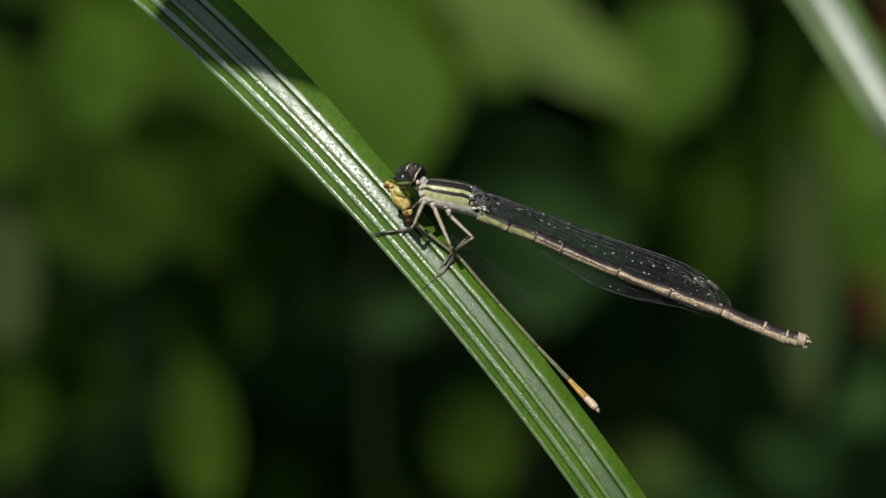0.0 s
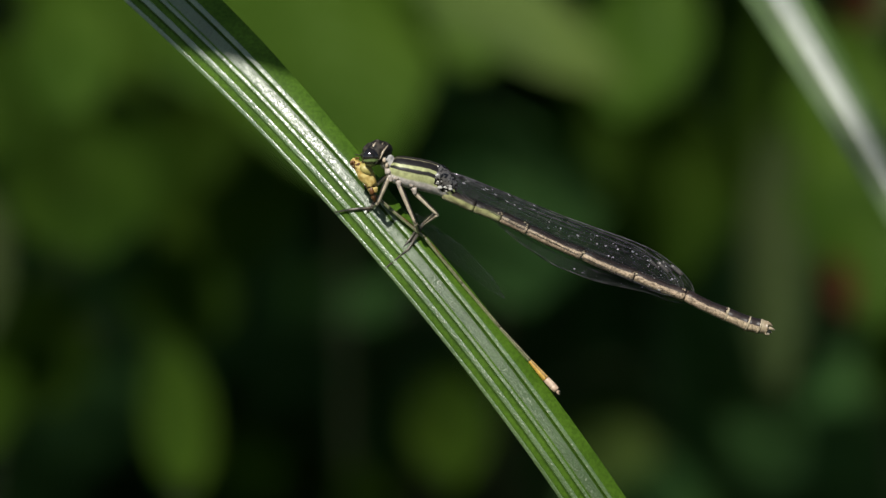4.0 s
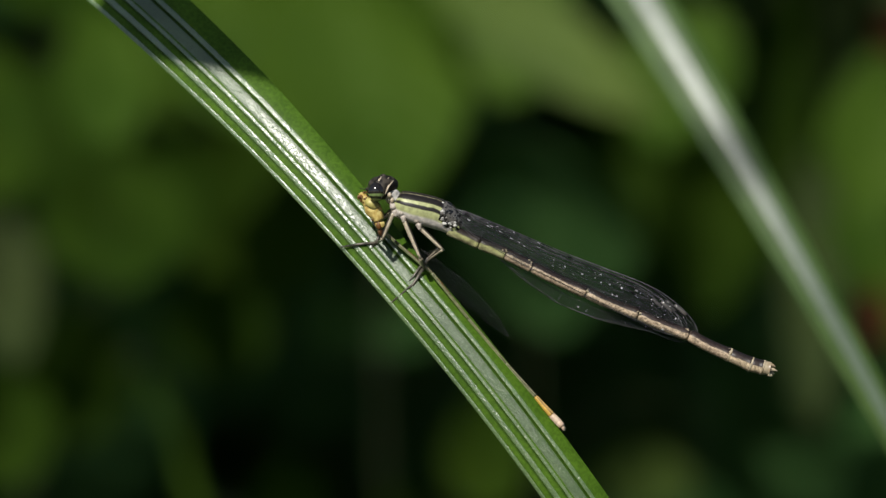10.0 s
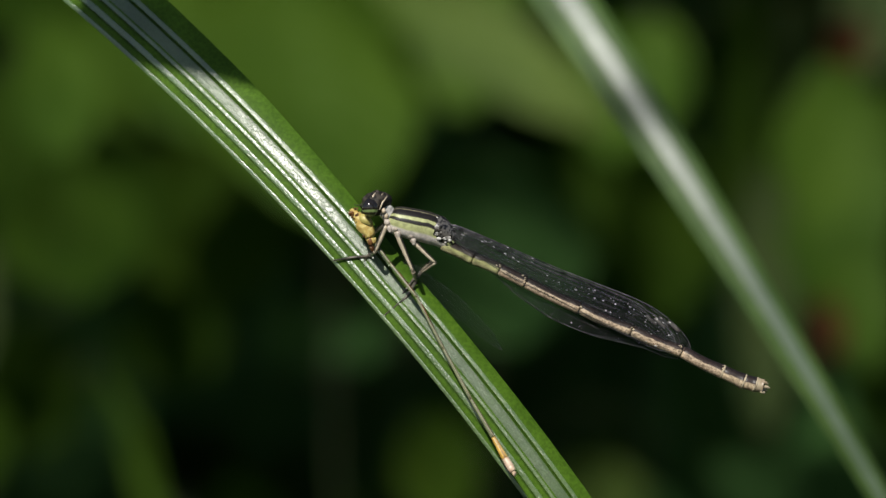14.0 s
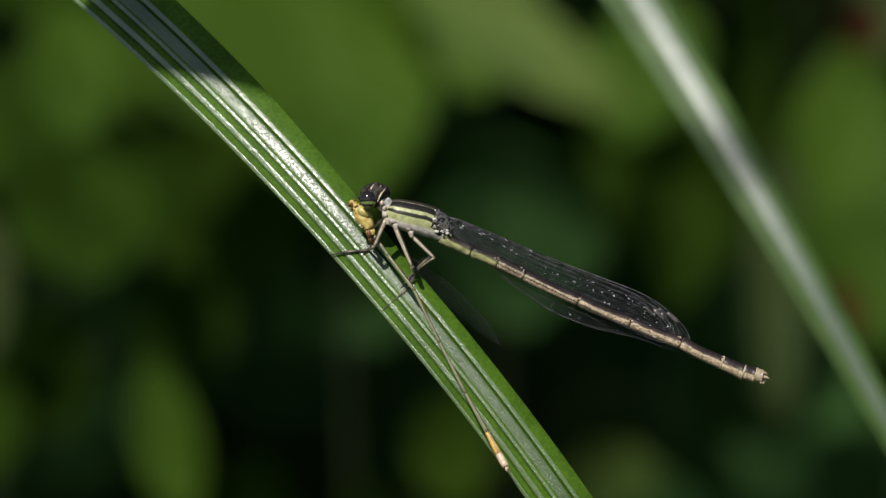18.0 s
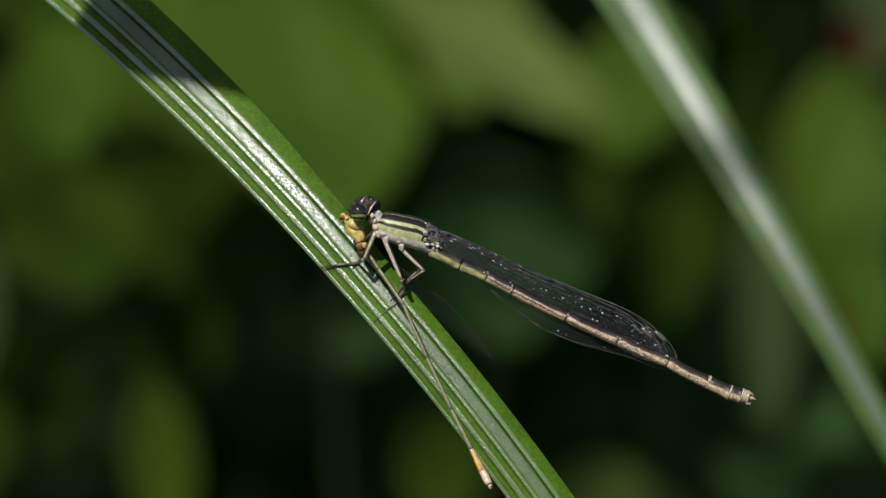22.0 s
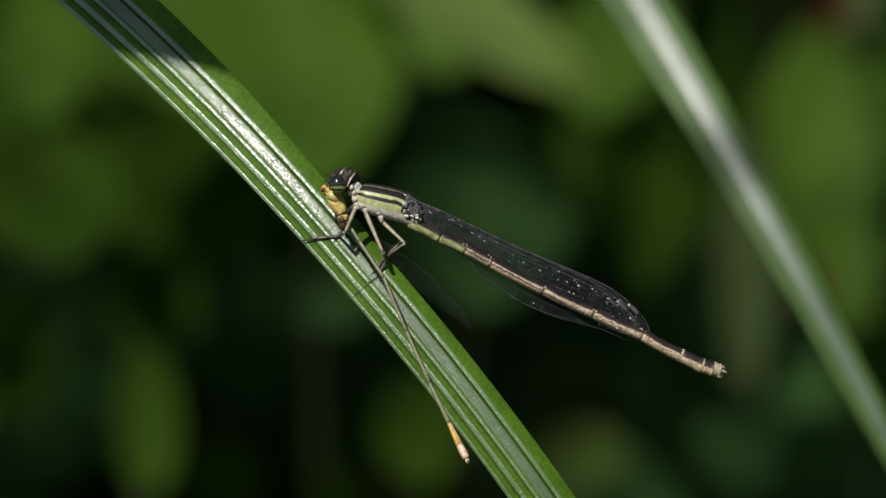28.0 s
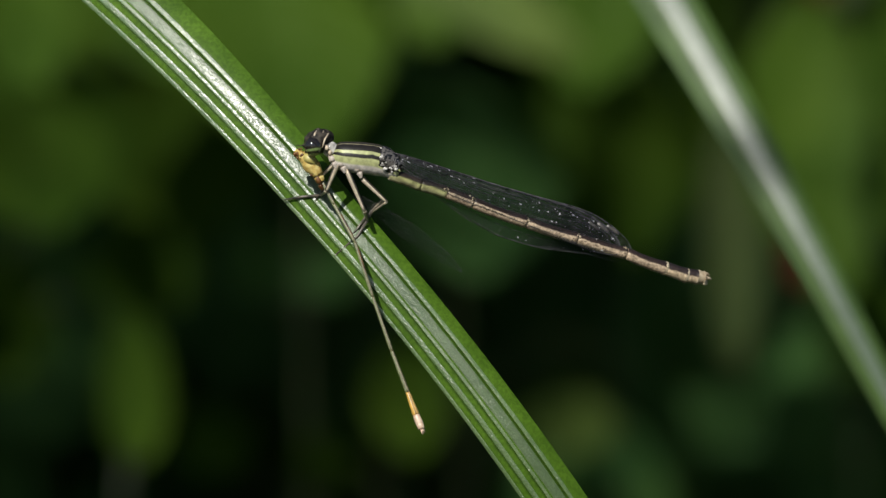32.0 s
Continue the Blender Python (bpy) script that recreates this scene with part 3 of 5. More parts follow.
def build_damselfly():
    fly = empty("damselfly", "damselfly with green and black striped thorax eating its catch", "damselfly")
    # thorax: slanting stripes, pale belly
    part("thorax", loft(rounded([(-3.95, 0, -0.05, 0.35, 0.42), (-3.75, 0, -0.14, 0.70, 0.85), (-3.2, 0, -0.30, 0.95, 1.04), (-2.2, 0, -0.52, 1.05, 1.12),
                                 (-1.2, 0, -0.74, 1.02, 1.12), (-0.4, 0, -1.06, 0.9, 1.06), (0.15, 0, -1.52, 0.66, 0.82), (0.6, 0, -1.97, 0.42, 0.48)], 3), 32), M_THORAX, fly, "green thorax with black stripes and pale belly")
    part("wing_base", loft(rounded([(-0.66, 0, -0.80, 0.96, 0.96), (-0.56, 0, -0.84, 1.02, 1.02), (-0.3, 0, -1.00, 0.96, 0.98), (0.15, 0, -1.36, 0.80, 0.84), (0.42, 0, -1.60, 0.64, 0.66), (0.55, 0, -1.74, 0.45, 0.48)], 4), 32), M_JOINT, fly, "mottled black and white wing joints")
    bm = bmesh.new()
    rnd = random.Random(4)
    for i in range(34):
        a, t = rnd.uniform(0.9, 2.8), rnd.random() ** 0.7
        c = (-0.72 + t * 1.15, -(1.06 - 0.33 * t) * math.sin(a), -0.76 - t * 0.80 - (1.04 - 0.28 * t) * math.cos(a))
        r = rnd.uniform(0.04, 0.13)
        ball(c, (r * 1.4, r * 0.7, r), bm, 8, 6)
    part("joint_knob", bm, M_NECK, fly)
    part("neck", loft(rounded([(-4.5, 0, 0.55, 0.35, 0.38), (-4.15, 0, 0.35, 0.55, 0.58), (-3.85, 0, 0.15, 0.5, 0.55), (-3.5, 0, -0.05, 0.4, 0.4)], 3), 16), M_NECK, fly)
    # head: wide behind, with a round eye on each side
    head = part("head", loft(rounded([(-5.85, 0, 0.45, 0.45, 0.28), (-5.55, 0, 0.55, 0.85, 0.55), (-5.1, 0, 0.80, 1.15, 0.82), (-4.7, 0, 1.0, 1.2, 0.82), (-4.35, 0, 1.05, 0.95, 0.70), (-4.1, 0, 0.85, 0.5, 0.5), (-3.98, 0, 0.7, 0.2, 0.2)], 6), 40), M_HEAD, fly, "black head with pale lines")
    for v in head.data.vertices:
        v.co += v.co.normalized() * (noise.noise(v.co * 2600) * 0.00016 + noise.noise(v.co * 7000) * 0.00010)
    for sgn in (-1, 1):
        part("eye", ball((-5.22, sgn * 0.98, 0.60), (0.60, 0.52, 0.66), None, 22, 18), M_EYE, head, "shiny black eye with green underside")
    for x, z in ((-4.75, 1.72), (-4.45, 1.62)):
        part("eye_tubercle", ball((x, -0.25, z), (0.22, 0.3, 0.16), None, 10, 8), M_HEAD, head)
    bm = bmesh.new()
    for z0, z1, x0, x1 in ((0.70, 1.62, -4.80, -4.36), (0.45, 1.42, -4.58, -4.04), (1.05, 1.68, -5.12, -4.86), (0.2, 0.75, -4.95, -4.72)):
        tube([(x0, -1.12, z0), ((x0 + x1) / 2 - 0.03, -1.02, (z0 + z1) / 2 + 0.08), (x1, -0.66, z1)], [0.045, 0.07, 0.04], 6, bm)
    ball((-4.28, -0.80, 0.40), (0.17, 0.16, 0.2), bm, 8, 6)
    ball((-4.1, -0.62, 0.05), (0.15, 0.14, 0.22), bm, 8, 6)
    part("head_marking", bm, M_HEADPALE, head, "pale lines behind the eye")
    bm = bmesh.new()
    loft(rounded([(-5.95, -0.1, 0.05, 0.2, 0.2), (-5.75, -0.1, -0.10, 0.45, 0.36), (-5.45, -0.1, -0.35, 0.5, 0.36), (-5.2, -0.1, -0.6, 0.3, 0.24)], 3), 14, bm)
    part("mouthparts", bm, M_JAW, head, "olive yellow face and jaws")
    for sgn in (-1, 1):
        part("antenna", tube([(-5.6, sgn * 0.5, 0.55), (-5.95, sgn * 0.6, 0.75), (-6.4, sgn * 0.7, 0.82)], [0.05, 0.035, 0.012], 5), M_HEAD, head)

    # abdomen of ten segments on a dark core
    path = [(-0.10, -1.90), (2.13, -2.85), (4.0, -3.58), (5.87, -4.47), (9.76, -6.22), (13.45, -7.72), (17.05, -9.13), (19.95, -10.50), (21.45, -11.15), (22.3, -11.35), (22.85, -11.45)]
    rad = [0.43, 0.45, 0.43, 0.42, 0.42, 0.42, 0.43, 0.46, 0.51, 0.50, 0.44]
    core = part("abdomen", loft(rounded([(x, 0, z, r * 0.8, r * 0.8) for (x, z), r in zip(path, rad)], 4), 12), M_AB_JOINT, fly, "long thin tan and black abdomen")
    for i in range(10):
        (x0, z0), (x1, z1) = path[i], path[i + 1]
        g = 0.012 if i < 8 else 0.04
        st = []
        for t, k in ((g, 0.86), (g + 0.05, 1.0), (0.3, 1.0), (0.6, 0.98), (0.90, 1.02), (0.965, 1.10), (1 - g * 0.3, 0.95)):
            r = (rad[i] + (rad[i + 1] - rad[i]) * t) * k
            sag = -0.08 * math.sin(math.pi * t) if 2 < i < 7 else 0
            st.append((x0 + (x1 - x0) * t, 0, z0 + (z1 - z0) * t + sag, r, r * 1.04))
        part("segment", loft(st, 18), M_AB_FRONT if i < 2 else M_AB if i < 7 else M_AB_END if i < 9 else M_AB_TIP, core, "yellow-green segment" if i < 2 else "")
    # pale glossy bumps along the upper edge of the joints
    rnd = random.Random(12)
    for i in range(2, 8):
        bm = bmesh.new()
        for k in range(3):
            a, dx, r = rnd.uniform(0.2, 1.0), rnd.uniform(-0.22, 0.12), rnd.uniform(0.035, 0.08)
            x, z = path[i]
            ball((x + dx, -math.cos(a) * rad[i] * 1.06, z - 0.47 * dx + math.sin(a) * rad[i] * 1.08), (r * 1.3, r, r), bm, 7, 5)
        part("joint_bump", bm, M_AB_TIP, core, "pale bumps at the joint")
    for i in (7, 8, 9):
        x, z = path[i]
        part("segment_ring", loft([(x - 0.10, 0, z + 0.04, rad[i] * 0.98, rad[i] * 1.02), (x - 0.05, 0, z + 0.02, rad[i] * 1.06, rad[i] * 1.12), (x + 0.04, 0, z - 0.02, rad[i] * 1.06, rad[i] * 1.12), (x + 0.10, 0, z - 0.04, rad[i] * 0.98, rad[i] * 1.02)], 18), M_AB_TIP, core, "cream ring")
    bm = bmesh.new()
    for dy, dz, dx in ((-0.2, 0.28, 0.5), (0.2, 0.28, 0.5), (-0.15, 0.0, 0.65), (0.15, -0.2, 0.45), (-0.1, -0.35, 0.3)):
        tube([(22.7, dy, -11.45 + dz), (22.7 + dx * 0.6, dy * 1.2, -11.5 + dz * 1.1), (22.7 + dx, dy * 1.1, -11.6 + dz)], [0.16, 0.12, 0.04], 7, bm)
    part("tail_appendage", bm, M_AB_TIP, core, "cream tail appendages")

    # four wings folded together; local x runs along the wing, tilted with the abdomen
    def edge(ts, zs, tip, begin):
        """An edge of a wing: given heights along it, then rounded from begin to the height of the tip."""
        def f(t):
            z = float(np.interp(min(t, begin + 0.08), ts, zs))
            if t > begin:
                z = tip + (z - tip) * max(0.0, 1 - ((t - begin) / (1 - begin)) ** 2.3) ** 0.5
            return z
        return f
    up_far = edge([0, 0.03, 0.15, 0.45, 0.75, 0.9], [0.1, 0.32, 0.62, 1.25, 2.1, 2.35], 0.55, 0.72)
    lo_far = edge([0, 0.06, 0.2, 0.38, 0.52, 0.66, 0.86], [-0.1, -0.4, -1.15, -1.9, -2.15, -1.8, -0.65], 0.55, 0.86)
    up_near = edge([0, 0.03, 0.15, 0.45, 0.75, 0.9], [0.1, 0.28, 0.55, 1.1, 1.85, 2.05], 0.35, 0.72)
    lo_near = edge([0, 0.1, 0.3, 0.5, 0.75, 0.86], [-0.1, -0.75, -0.95, -0.75, -0.55, -0.40], 0.35, 0.88)
    wings = []
    for name, u, lo, y0, y1, ln, dz in (("forewing", up_near, lo_near, -0.45, -0.30, 18.6, 0.0), ("hindwing", up_near, lo_near, -0.32, -0.12, 17.9, -0.12),
                                        ("forewing", up_far, lo_far, 0.40, 0.48, 19.7, 0.05), ("hindwing", up_far, lo_far, 0.55, 0.66, 18.9, 0.0)):
        w = wing(fly, name, lambda t, u=u, d=dz: u(t) + d, lambda t, q=lo, d=dz: q(t) + d, y0, y1, ln, len(wings), M_WING)
        turn = Matrix.Rotation(radians(28.2), 4, "Y") @ Matrix.Translation((0.2 * MM, 0, -0.45 * MM))
        w.data.transform(turn)
        for ch in w.children:
            ch.data.transform(turn)
        wings.append(w)

    for x, y, z in ((-3.85, -0.55, -0.72), (-3.25, -0.62, -1.12), (-2.15, -0.55, -1.62)):
        part("hip", loft(rounded([(x - 0.30, y + 0.2, z + 0.55, 0.12, 0.12), (x - 0.14, y + 0.05, z + 0.3, 0.24, 0.26), (x, y + 0.02, z - 0.1, 0.19, 0.2), (x + 0.06, y + 0.05, z - 0.4, 0.1, 0.1)], 3), 12), M_HIP, fly, "pale hip joint")
    legs = [leg(fly, ((-3.95, -0.45, -0.75), (-4.75, -0.3, -2.65), (-5.15, 1.95, -2.95), (-6.5, 2.08, -3.05), (-7.75, 2.32, -3.25)), 0.17),
            leg(fly, ((-3.3, -0.5, -1.15), (-2.05, -0.5, -4.1), (-1.85, 1.2, -4.75), (-2.6, 1.2, -5.9), (-4.1, 1.32, -7.15)), 0.17),
            leg(fly, ((-2.2, -0.3, -1.8), (-0.5, -0.4, -3.45), (-1.5, 0.8, -4.15), (-1.75, 1.5, -4.5), (-2.3, 1.35, -5.3)), 0.16),
            leg(fly, ((-4.1, 0.4, -0.7), (-5.2, 0.6, -1.6), (-5.0, 1.95, -2.4), (-5.2, 2.0, -2.8), (-5.5, 1.98, -3.2)), 0.15),
            leg(fly, ((-3.2, 0.5, -1.2), (-2.2, 0.6, -3.75), (-2.0, 1.3, -4.5), (-2.7, 1.35, -5.5), (-3.5, 1.4, -6.3)), 0.14),
            leg(fly, ((-2.2, 0.5, -1.7), (-0.75, 0.5, -3.3), (-1.55, 1.1, -4.05), (-1.85, 1.5, -4.5), (-2.4, 1.5, -5.3)), 0.14)]
    return fly, core, wings, legs


def build_catch():
    """The small yellow insect that the damselfly holds: its body in the jaws, its abdomen hanging down."""
    prey = empty("caught_damselfly", "small yellow damselfly held in the jaws, its abdomen dangling", "damselfly")
    bm = bmesh.new()
    loft(rounded([(-1.50, 0, 2.15, 0.12, 0.10), (-1.18, 0, 1.75, 0.36, 0.34), (-0.60, 0, 1.08, 0.55, 0.58), (-0.16, 0, 0.3, 0.45, 0.42), (0.0, 0, -0.3, 0.26, 0.24)], 6), 24, bm)
    body = part("thorax", bm, M_PREY, prey, "crushed yellow body")
    for v in body.data.vertices:
        v.co += Vector((1, -0.4, 0.3)) * noise.noise(v.co * 2200) * 0.00010 + Vector((0.6, 1, 0)) * noise.noise(v.co * 6000) * 0.00006
    bm = bmesh.new()
    rnd = random.Random(8)
    for i in range(16):
        t = rnd.random() ** 1.6
        ball((-1.62 + 1.3 * t + rnd.uniform(-0.1, 0.1), -0.3 + rnd.uniform(-0.15, 0.15), 2.0 - 2.0 * t + rnd.uniform(-0.15, 0.1)), (rnd.uniform(0.04, 0.11),) * 3, bm, 7, 5)
    for i in range(7):
        ball((-1.5 + rnd.uniform(-0.1, 0.6), -0.25 + rnd.uniform(-0.2, 0.1), 2.0 + rnd.uniform(-0.35, 0.2)), (rnd.uniform(0.08, 0.18),) * 3, bm, 7, 5)
    loft(rounded([(0.0, -0.1, 0.5, 0.1, 0.1), (-0.15, -0.15, 0.0, 0.24, 0.2), (-0.05, -0.15, -0.5, 0.22, 0.2), (0.1, -0.05, -0.9, 0.12, 0.1)], 3), 10, bm)
    part("thorax_marking", bm, M_PREY_DARK, prey, "dark brown spots")
    # abdomen, straight to the lower right with a slight bow
    ax, az = 13.23, -13.68
    path = [(0.0, 0.0), (0.12, 0.10), (0.3, 0.24), (0.5, 0.47), (0.7, 0.69), (0.86, 0.855), (0.945, 0.945), (0.98, 0.98), (1.0, 1.0)]
    rad = [0.12, 0.125, 0.12, 0.12, 0.13, 0.16, 0.24, 0.27, 0.23]
    pts = [(ax * a, 0.1 - 4.6 * a, az * b) for a, b in path]
    core = part("abdomen", loft(rounded([(*p, r * 0.85, r * 0.85) for p, r in zip(pts, rad)], 4), 10), M_PREY_DARK, prey, "thin striped dangling abdomen with an orange end")
    for i in range(8):
        p, q = Vector(pts[i]), Vector(pts[i + 1])
        st = [(*(p.lerp(q, t)), (rad[i] + (rad[i + 1] - rad[i]) * t) * k, (rad[i] + (rad[i + 1] - rad[i]) * t) * k) for t, k in ((0.0, 0.93), (0.05, 1.0), (0.5, 1.0), (0.94, 1.04), (0.998, 0.98))]
        part("segment", loft(st, 14), M_PREY_AB if i < 5 else M_PREY_ORANGE if i < 6 else M_PREY_TIP, core, "orange segment" if i == 5 else "")
    bm = bmesh.new()
    for dy, dx, dz in ((-0.12, 0.16, -0.3), (0.12, 0.3, -0.12), (0.0, 0.25, -0.3)):
        tube([pts[-1], (pts[-1][0] + dx, pts[-1][1] + dy, pts[-1][2] + dz)], [0.14, 0.05], 6, bm)
    part("tail_appendage", bm, M_PREY_TIP, core)
    # one limp wing beside it
    def up(t): return float(np.interp(t, [0, 0.1, 0.5, 0.85, 1.0], [0.1, 0.3, 0.75, 0.5, 0.02]))
    def lo(t): return float(np.interp(t, [0, 0.1, 0.5, 0.85, 1.0], [-0.1, -0.25, -0.5, -0.3, -0.02]))
    w = wing(prey, "wing", up, lo, 0.9, 1.2, 9.5, 21, M_WING_FAINT, 0.2)
    turn = Matrix.Translation((2.2 * MM, 0, -1.4 * MM)) @ Matrix.Rotation(radians(42), 4, "Y")
    w.data.transform(turn)
    for ch in w.children:
        ch.data.transform(turn)
    return prey, core, w


# ---------------------------------------------------------------- background plants
def leaf_bm(length, width, point=0.5, fold=0.25, droop=0.3, wave=0.03, nu=14, nv=8, bm=None, m=None):
    """A broad leaf from its base along +z, facing -y; widest at point."""
    bm = bm or bmesh.new()
    uvl = bm.loops.layers.uv.verify()
    g = []
    for i in range(nu + 1):
        t = i / nu
        e = math.log(0.5) / math.log(point)
        half = width / 2 * max(0.0, math.sin(math.pi * t ** e)) ** 0.75
        row = []
        for j in range(nv + 1):
            s = 2 * j / nv - 1
            co = Vector((s * half, -abs(s) * half * fold + droop * length * t * t * -0.5 + wave * length * math.sin(7 * t + 3 * s), t * length * (1 - 0.12 * droop * t)))
            row.append(bm.verts.new(m @ co if m else co))
        g.append(row)
    for i in range(nu):
        for j in range(nv):
            f = bm.faces.new((g[i][j], g[i][j + 1], g[i + 1][j + 1], g[i + 1][j]))
            for lp, (a, c) in zip(f.loops, ((i, j), (i, j + 1), (i + 1, j + 1), (i + 1, j))):
                lp[uvl].uv = (c / nv, a / nu)
    return bm


def herb(root, leaves, label, material_of):
    """A leafy plant: an upright stem from the ground, leaf stalks and broad leaves. leaves: (base, length, width, turn, tilt, roll, material, droop, fold, widest point)."""
    plant = empty("broad_leaved_plant", label, "plant", "plants behind the blade")
    plant.location = root
    o = Vector(root)
    top = max(l[0][2] for l in leaves) + 0.02
    cx = sum(l[0][0] for l in leaves) / len(leaves)
    stem = [Vector((0, 0, 0))]
    for i in range(1, 9):
        t = i / 8
        stem.append(Vector(((cx - o.x) * t * 0.6, 0.02 * math.sin(3 * t), top * t)))
    part("stem", tube([p / MM for p in stem], [0.8 - 0.05 * i for i in range(9)], 8), M_STEM, plant)
    for base, ln, wd, turn, tilt, roll, mt, droop, fold, point in leaves:
        b = Vector(base) - o
        near = min(stem, key=lambda p: abs(p.z - (b.z - 0.03)))
        mid = (near + b) / 2 + Vector((0, 0.01, 0.015))
        part("leaf_stalk", tube([near / MM, mid / MM, b / MM], [0.5, 0.45, 0.4], 6), M_STEM, plant)
        mm = Matrix.Translation(b) @ pose(0, 0, 0, 0, 0, turn) @ pose(0, 0, 0, tilt) @ pose(0, 0, 0, 0, roll)
        part("leaf", leaf_bm(ln, wd, point, fold, droop, 0.02, m=mm), material_of[mt], plant)
    return plant


def scatter_leaves(name, label, category, boxes, count, size, mat, seed, face=None):
    """A mass of leaves nobody could count, in boxes (x0, x1, y0, y1, z0, z1)."""
    rnd = random.Random(seed)
    V, Fc = [], []
    vol = [(b[1] - b[0]) * (b[3] - b[2]) * (b[5] - b[4]) for b in boxes]
    shape = [(-0.02, 0), (-0.36, 0.3), (-0.42, 0.5), (-0.25, 0.8), (0, 1.0), (0.25, 0.8), (0.42, 0.5), (0.36, 0.3)]
    for k in range(count):
        b = rnd.choices(boxes, vol)[0]
        c = Vector((rnd.uniform(b[0], b[1]), rnd.uniform(b[2], b[3]), rnd.uniform(b[4], b[5])))
        s = size * rnd.uniform(0.6, 1.3)
        e = Euler((rnd.uniform(-0.9, 0.9), rnd.uniform(-2.4, 2.4), rnd.uniform(-0.8, 0.8))) if face is None else Euler((face + rnd.uniform(-0.5, 0.5), rnd.uniform(-0.5, 0.5), rnd.uniform(0, 6.28)))
        R = e.to_matrix()
        i0 = len(V)
        V.append(tuple(c + R @ Vector((0, 0.06 * s, 0.5 * s))))
        for x, z in shape:
            V.append(tuple(c + R @ Vector((x * s, -0.1 * s * abs(x) , z * s))))
        for i in range(8):
            Fc.append((i0, i0 + 1 + i, i0 + 1 + (i + 1) % 8))
    me = bpy.data.meshes.new(name)
    me.from_pydata(V, [], Fc)
    me.materials.append(mat)
    return tagged(new(name, me), label, category, kind="stuff")


def build_background():
    mats = {"b": M_LEAF, "o": M_LEAF_OLIVE, "g": M_LEAF_GREY, "d": M_LEAF_DARK, "r": M_LEAF_RED}
    herb((-0.02, 1.1, -0.01), [
        ((-0.0392, 1, 0.4926), 0.0816, 0.0548, -8, 15, 167, "b", 0.35, 0.18, 0.54),
        ((-0.0223, 0.97, 0.4854), 0.0857, 0.0206, 4, -12, 128, "o", 0.3, 0.12, 0.52),
        ((-0.0764, 1.08, 0.4964), 0.0619, 0.0416, -6, 14, 162, "b", 0.3, 0.25, 0.5),
        ((-0.0268, 1.05, 0.5032), 0.0546, 0.0583, -4, 14, 148, "b", 0.2, 0.2, 0.5),
        ((-0.0092, 1.03, 0.4989), 0.0629, 0.0474, -4, -8, 163, "b", 0.2, 0.15, 0.55),
    ], "leafy plant with broad bright green leaves", mats)
    herb((0.06, 1.14, -0.01), [
        ((0.0568, 1.01, 0.4692), 0.0471, 0.0290, -10, -8, -165, "b", 0.75, 0.3, 0.4),
        ((0.0633, 1.08, 0.4414), 0.0670, 0.0342, -6, 48, -176, "b", 0.3, 0.3, 0.45),
        ((0.0378, 1.1, 0.4443), 0.0548, 0.0362, 0, 42, 168, "b", 0.3, 0.3, 0.45),
        ((0.0823, 1.1, 0.4812), 0.0811, 0.0136, 0, 46, 178, "b", 0.3, 0.3, 0.45),
    ], "low plant with hanging green leaves", mats)
    herb((0.03, 1.3, -0.01), [
        ((0.0133, 0.98, 0.4342), 0.0646, 0.0485, 0, 48, 173, "d", 0.3, 0.2, 0.45),
        ((0.0715, 1.16, 0.3606), 0.0403, 0.0360, 0, 44, 132, "d", 0.3, 0.2, 0.45),
        ((-0.0130, 1.14, 0.3952), 0.0250, 0.0263, 0, 40, -120, "d", 0.3, 0.2, 0.45),
        ((-0.0594, 1.14, 0.4508), 0.0704, 0.0526, 0, 39, -176, "b", 0.3, 0.2, 0.45),
    ], "shaded plant with broad deep green leaves", mats)
    herb((0.14, 1.12, -0.01), [
        ((0.1007, 1.02, 0.3870), 0.0748, 0.0342, 2, -14, 2, "b", 0.3, 0.3, 0.55),
        ((0.1091, 1, 0.3787), 0.0398, 0.0197, 4, -16, -7, "b", 0.3, 0.3, 0.5),
        ((0.0859, 1.05, 0.3605), 0.0885, 0.0160, -5, 20, 1, "g", 0.3, 0.3, 0.5),
        ((0.0946, 1.08, 0.4266), 0.0810, 0.0134, -5, 42, 2, "g", 0.3, 0.3, 0.5),
        ((0.1138, 1.06, 0.4555), 0.0415, 0.0220, 5, 8, 0, "g", 0.3, 0.3, 0.5),
        ((0.1035, 1, 0.4561), 0.0171, 0.0105, -10, 40, 7, "r", 0.2, 0.3, 0.5),
        ((0.0990, 0.98, 0.3839), 0.0189, 0.0072, -10, 30, -5, "r", 0.2, 0.3, 0.5),
        ((0.0879, 1.12, 0.3800), 0.0684, 0.0137, 4, 44, 4, "b", 0.3, 0.3, 0.5),
        ((0.1226, 1.06, 0.3573), 0.0406, 0.0264, 4, 24, -10, "b", 0.3, 0.3, 0.5),
        ((0.1311, 1.04, 0.3926), 0.0718, 0.0362, 4, -6, -1, "b", 0.4, 0.3, 0.5),
    ], "plant with upright narrow green leaves and a reddish shoot", mats)
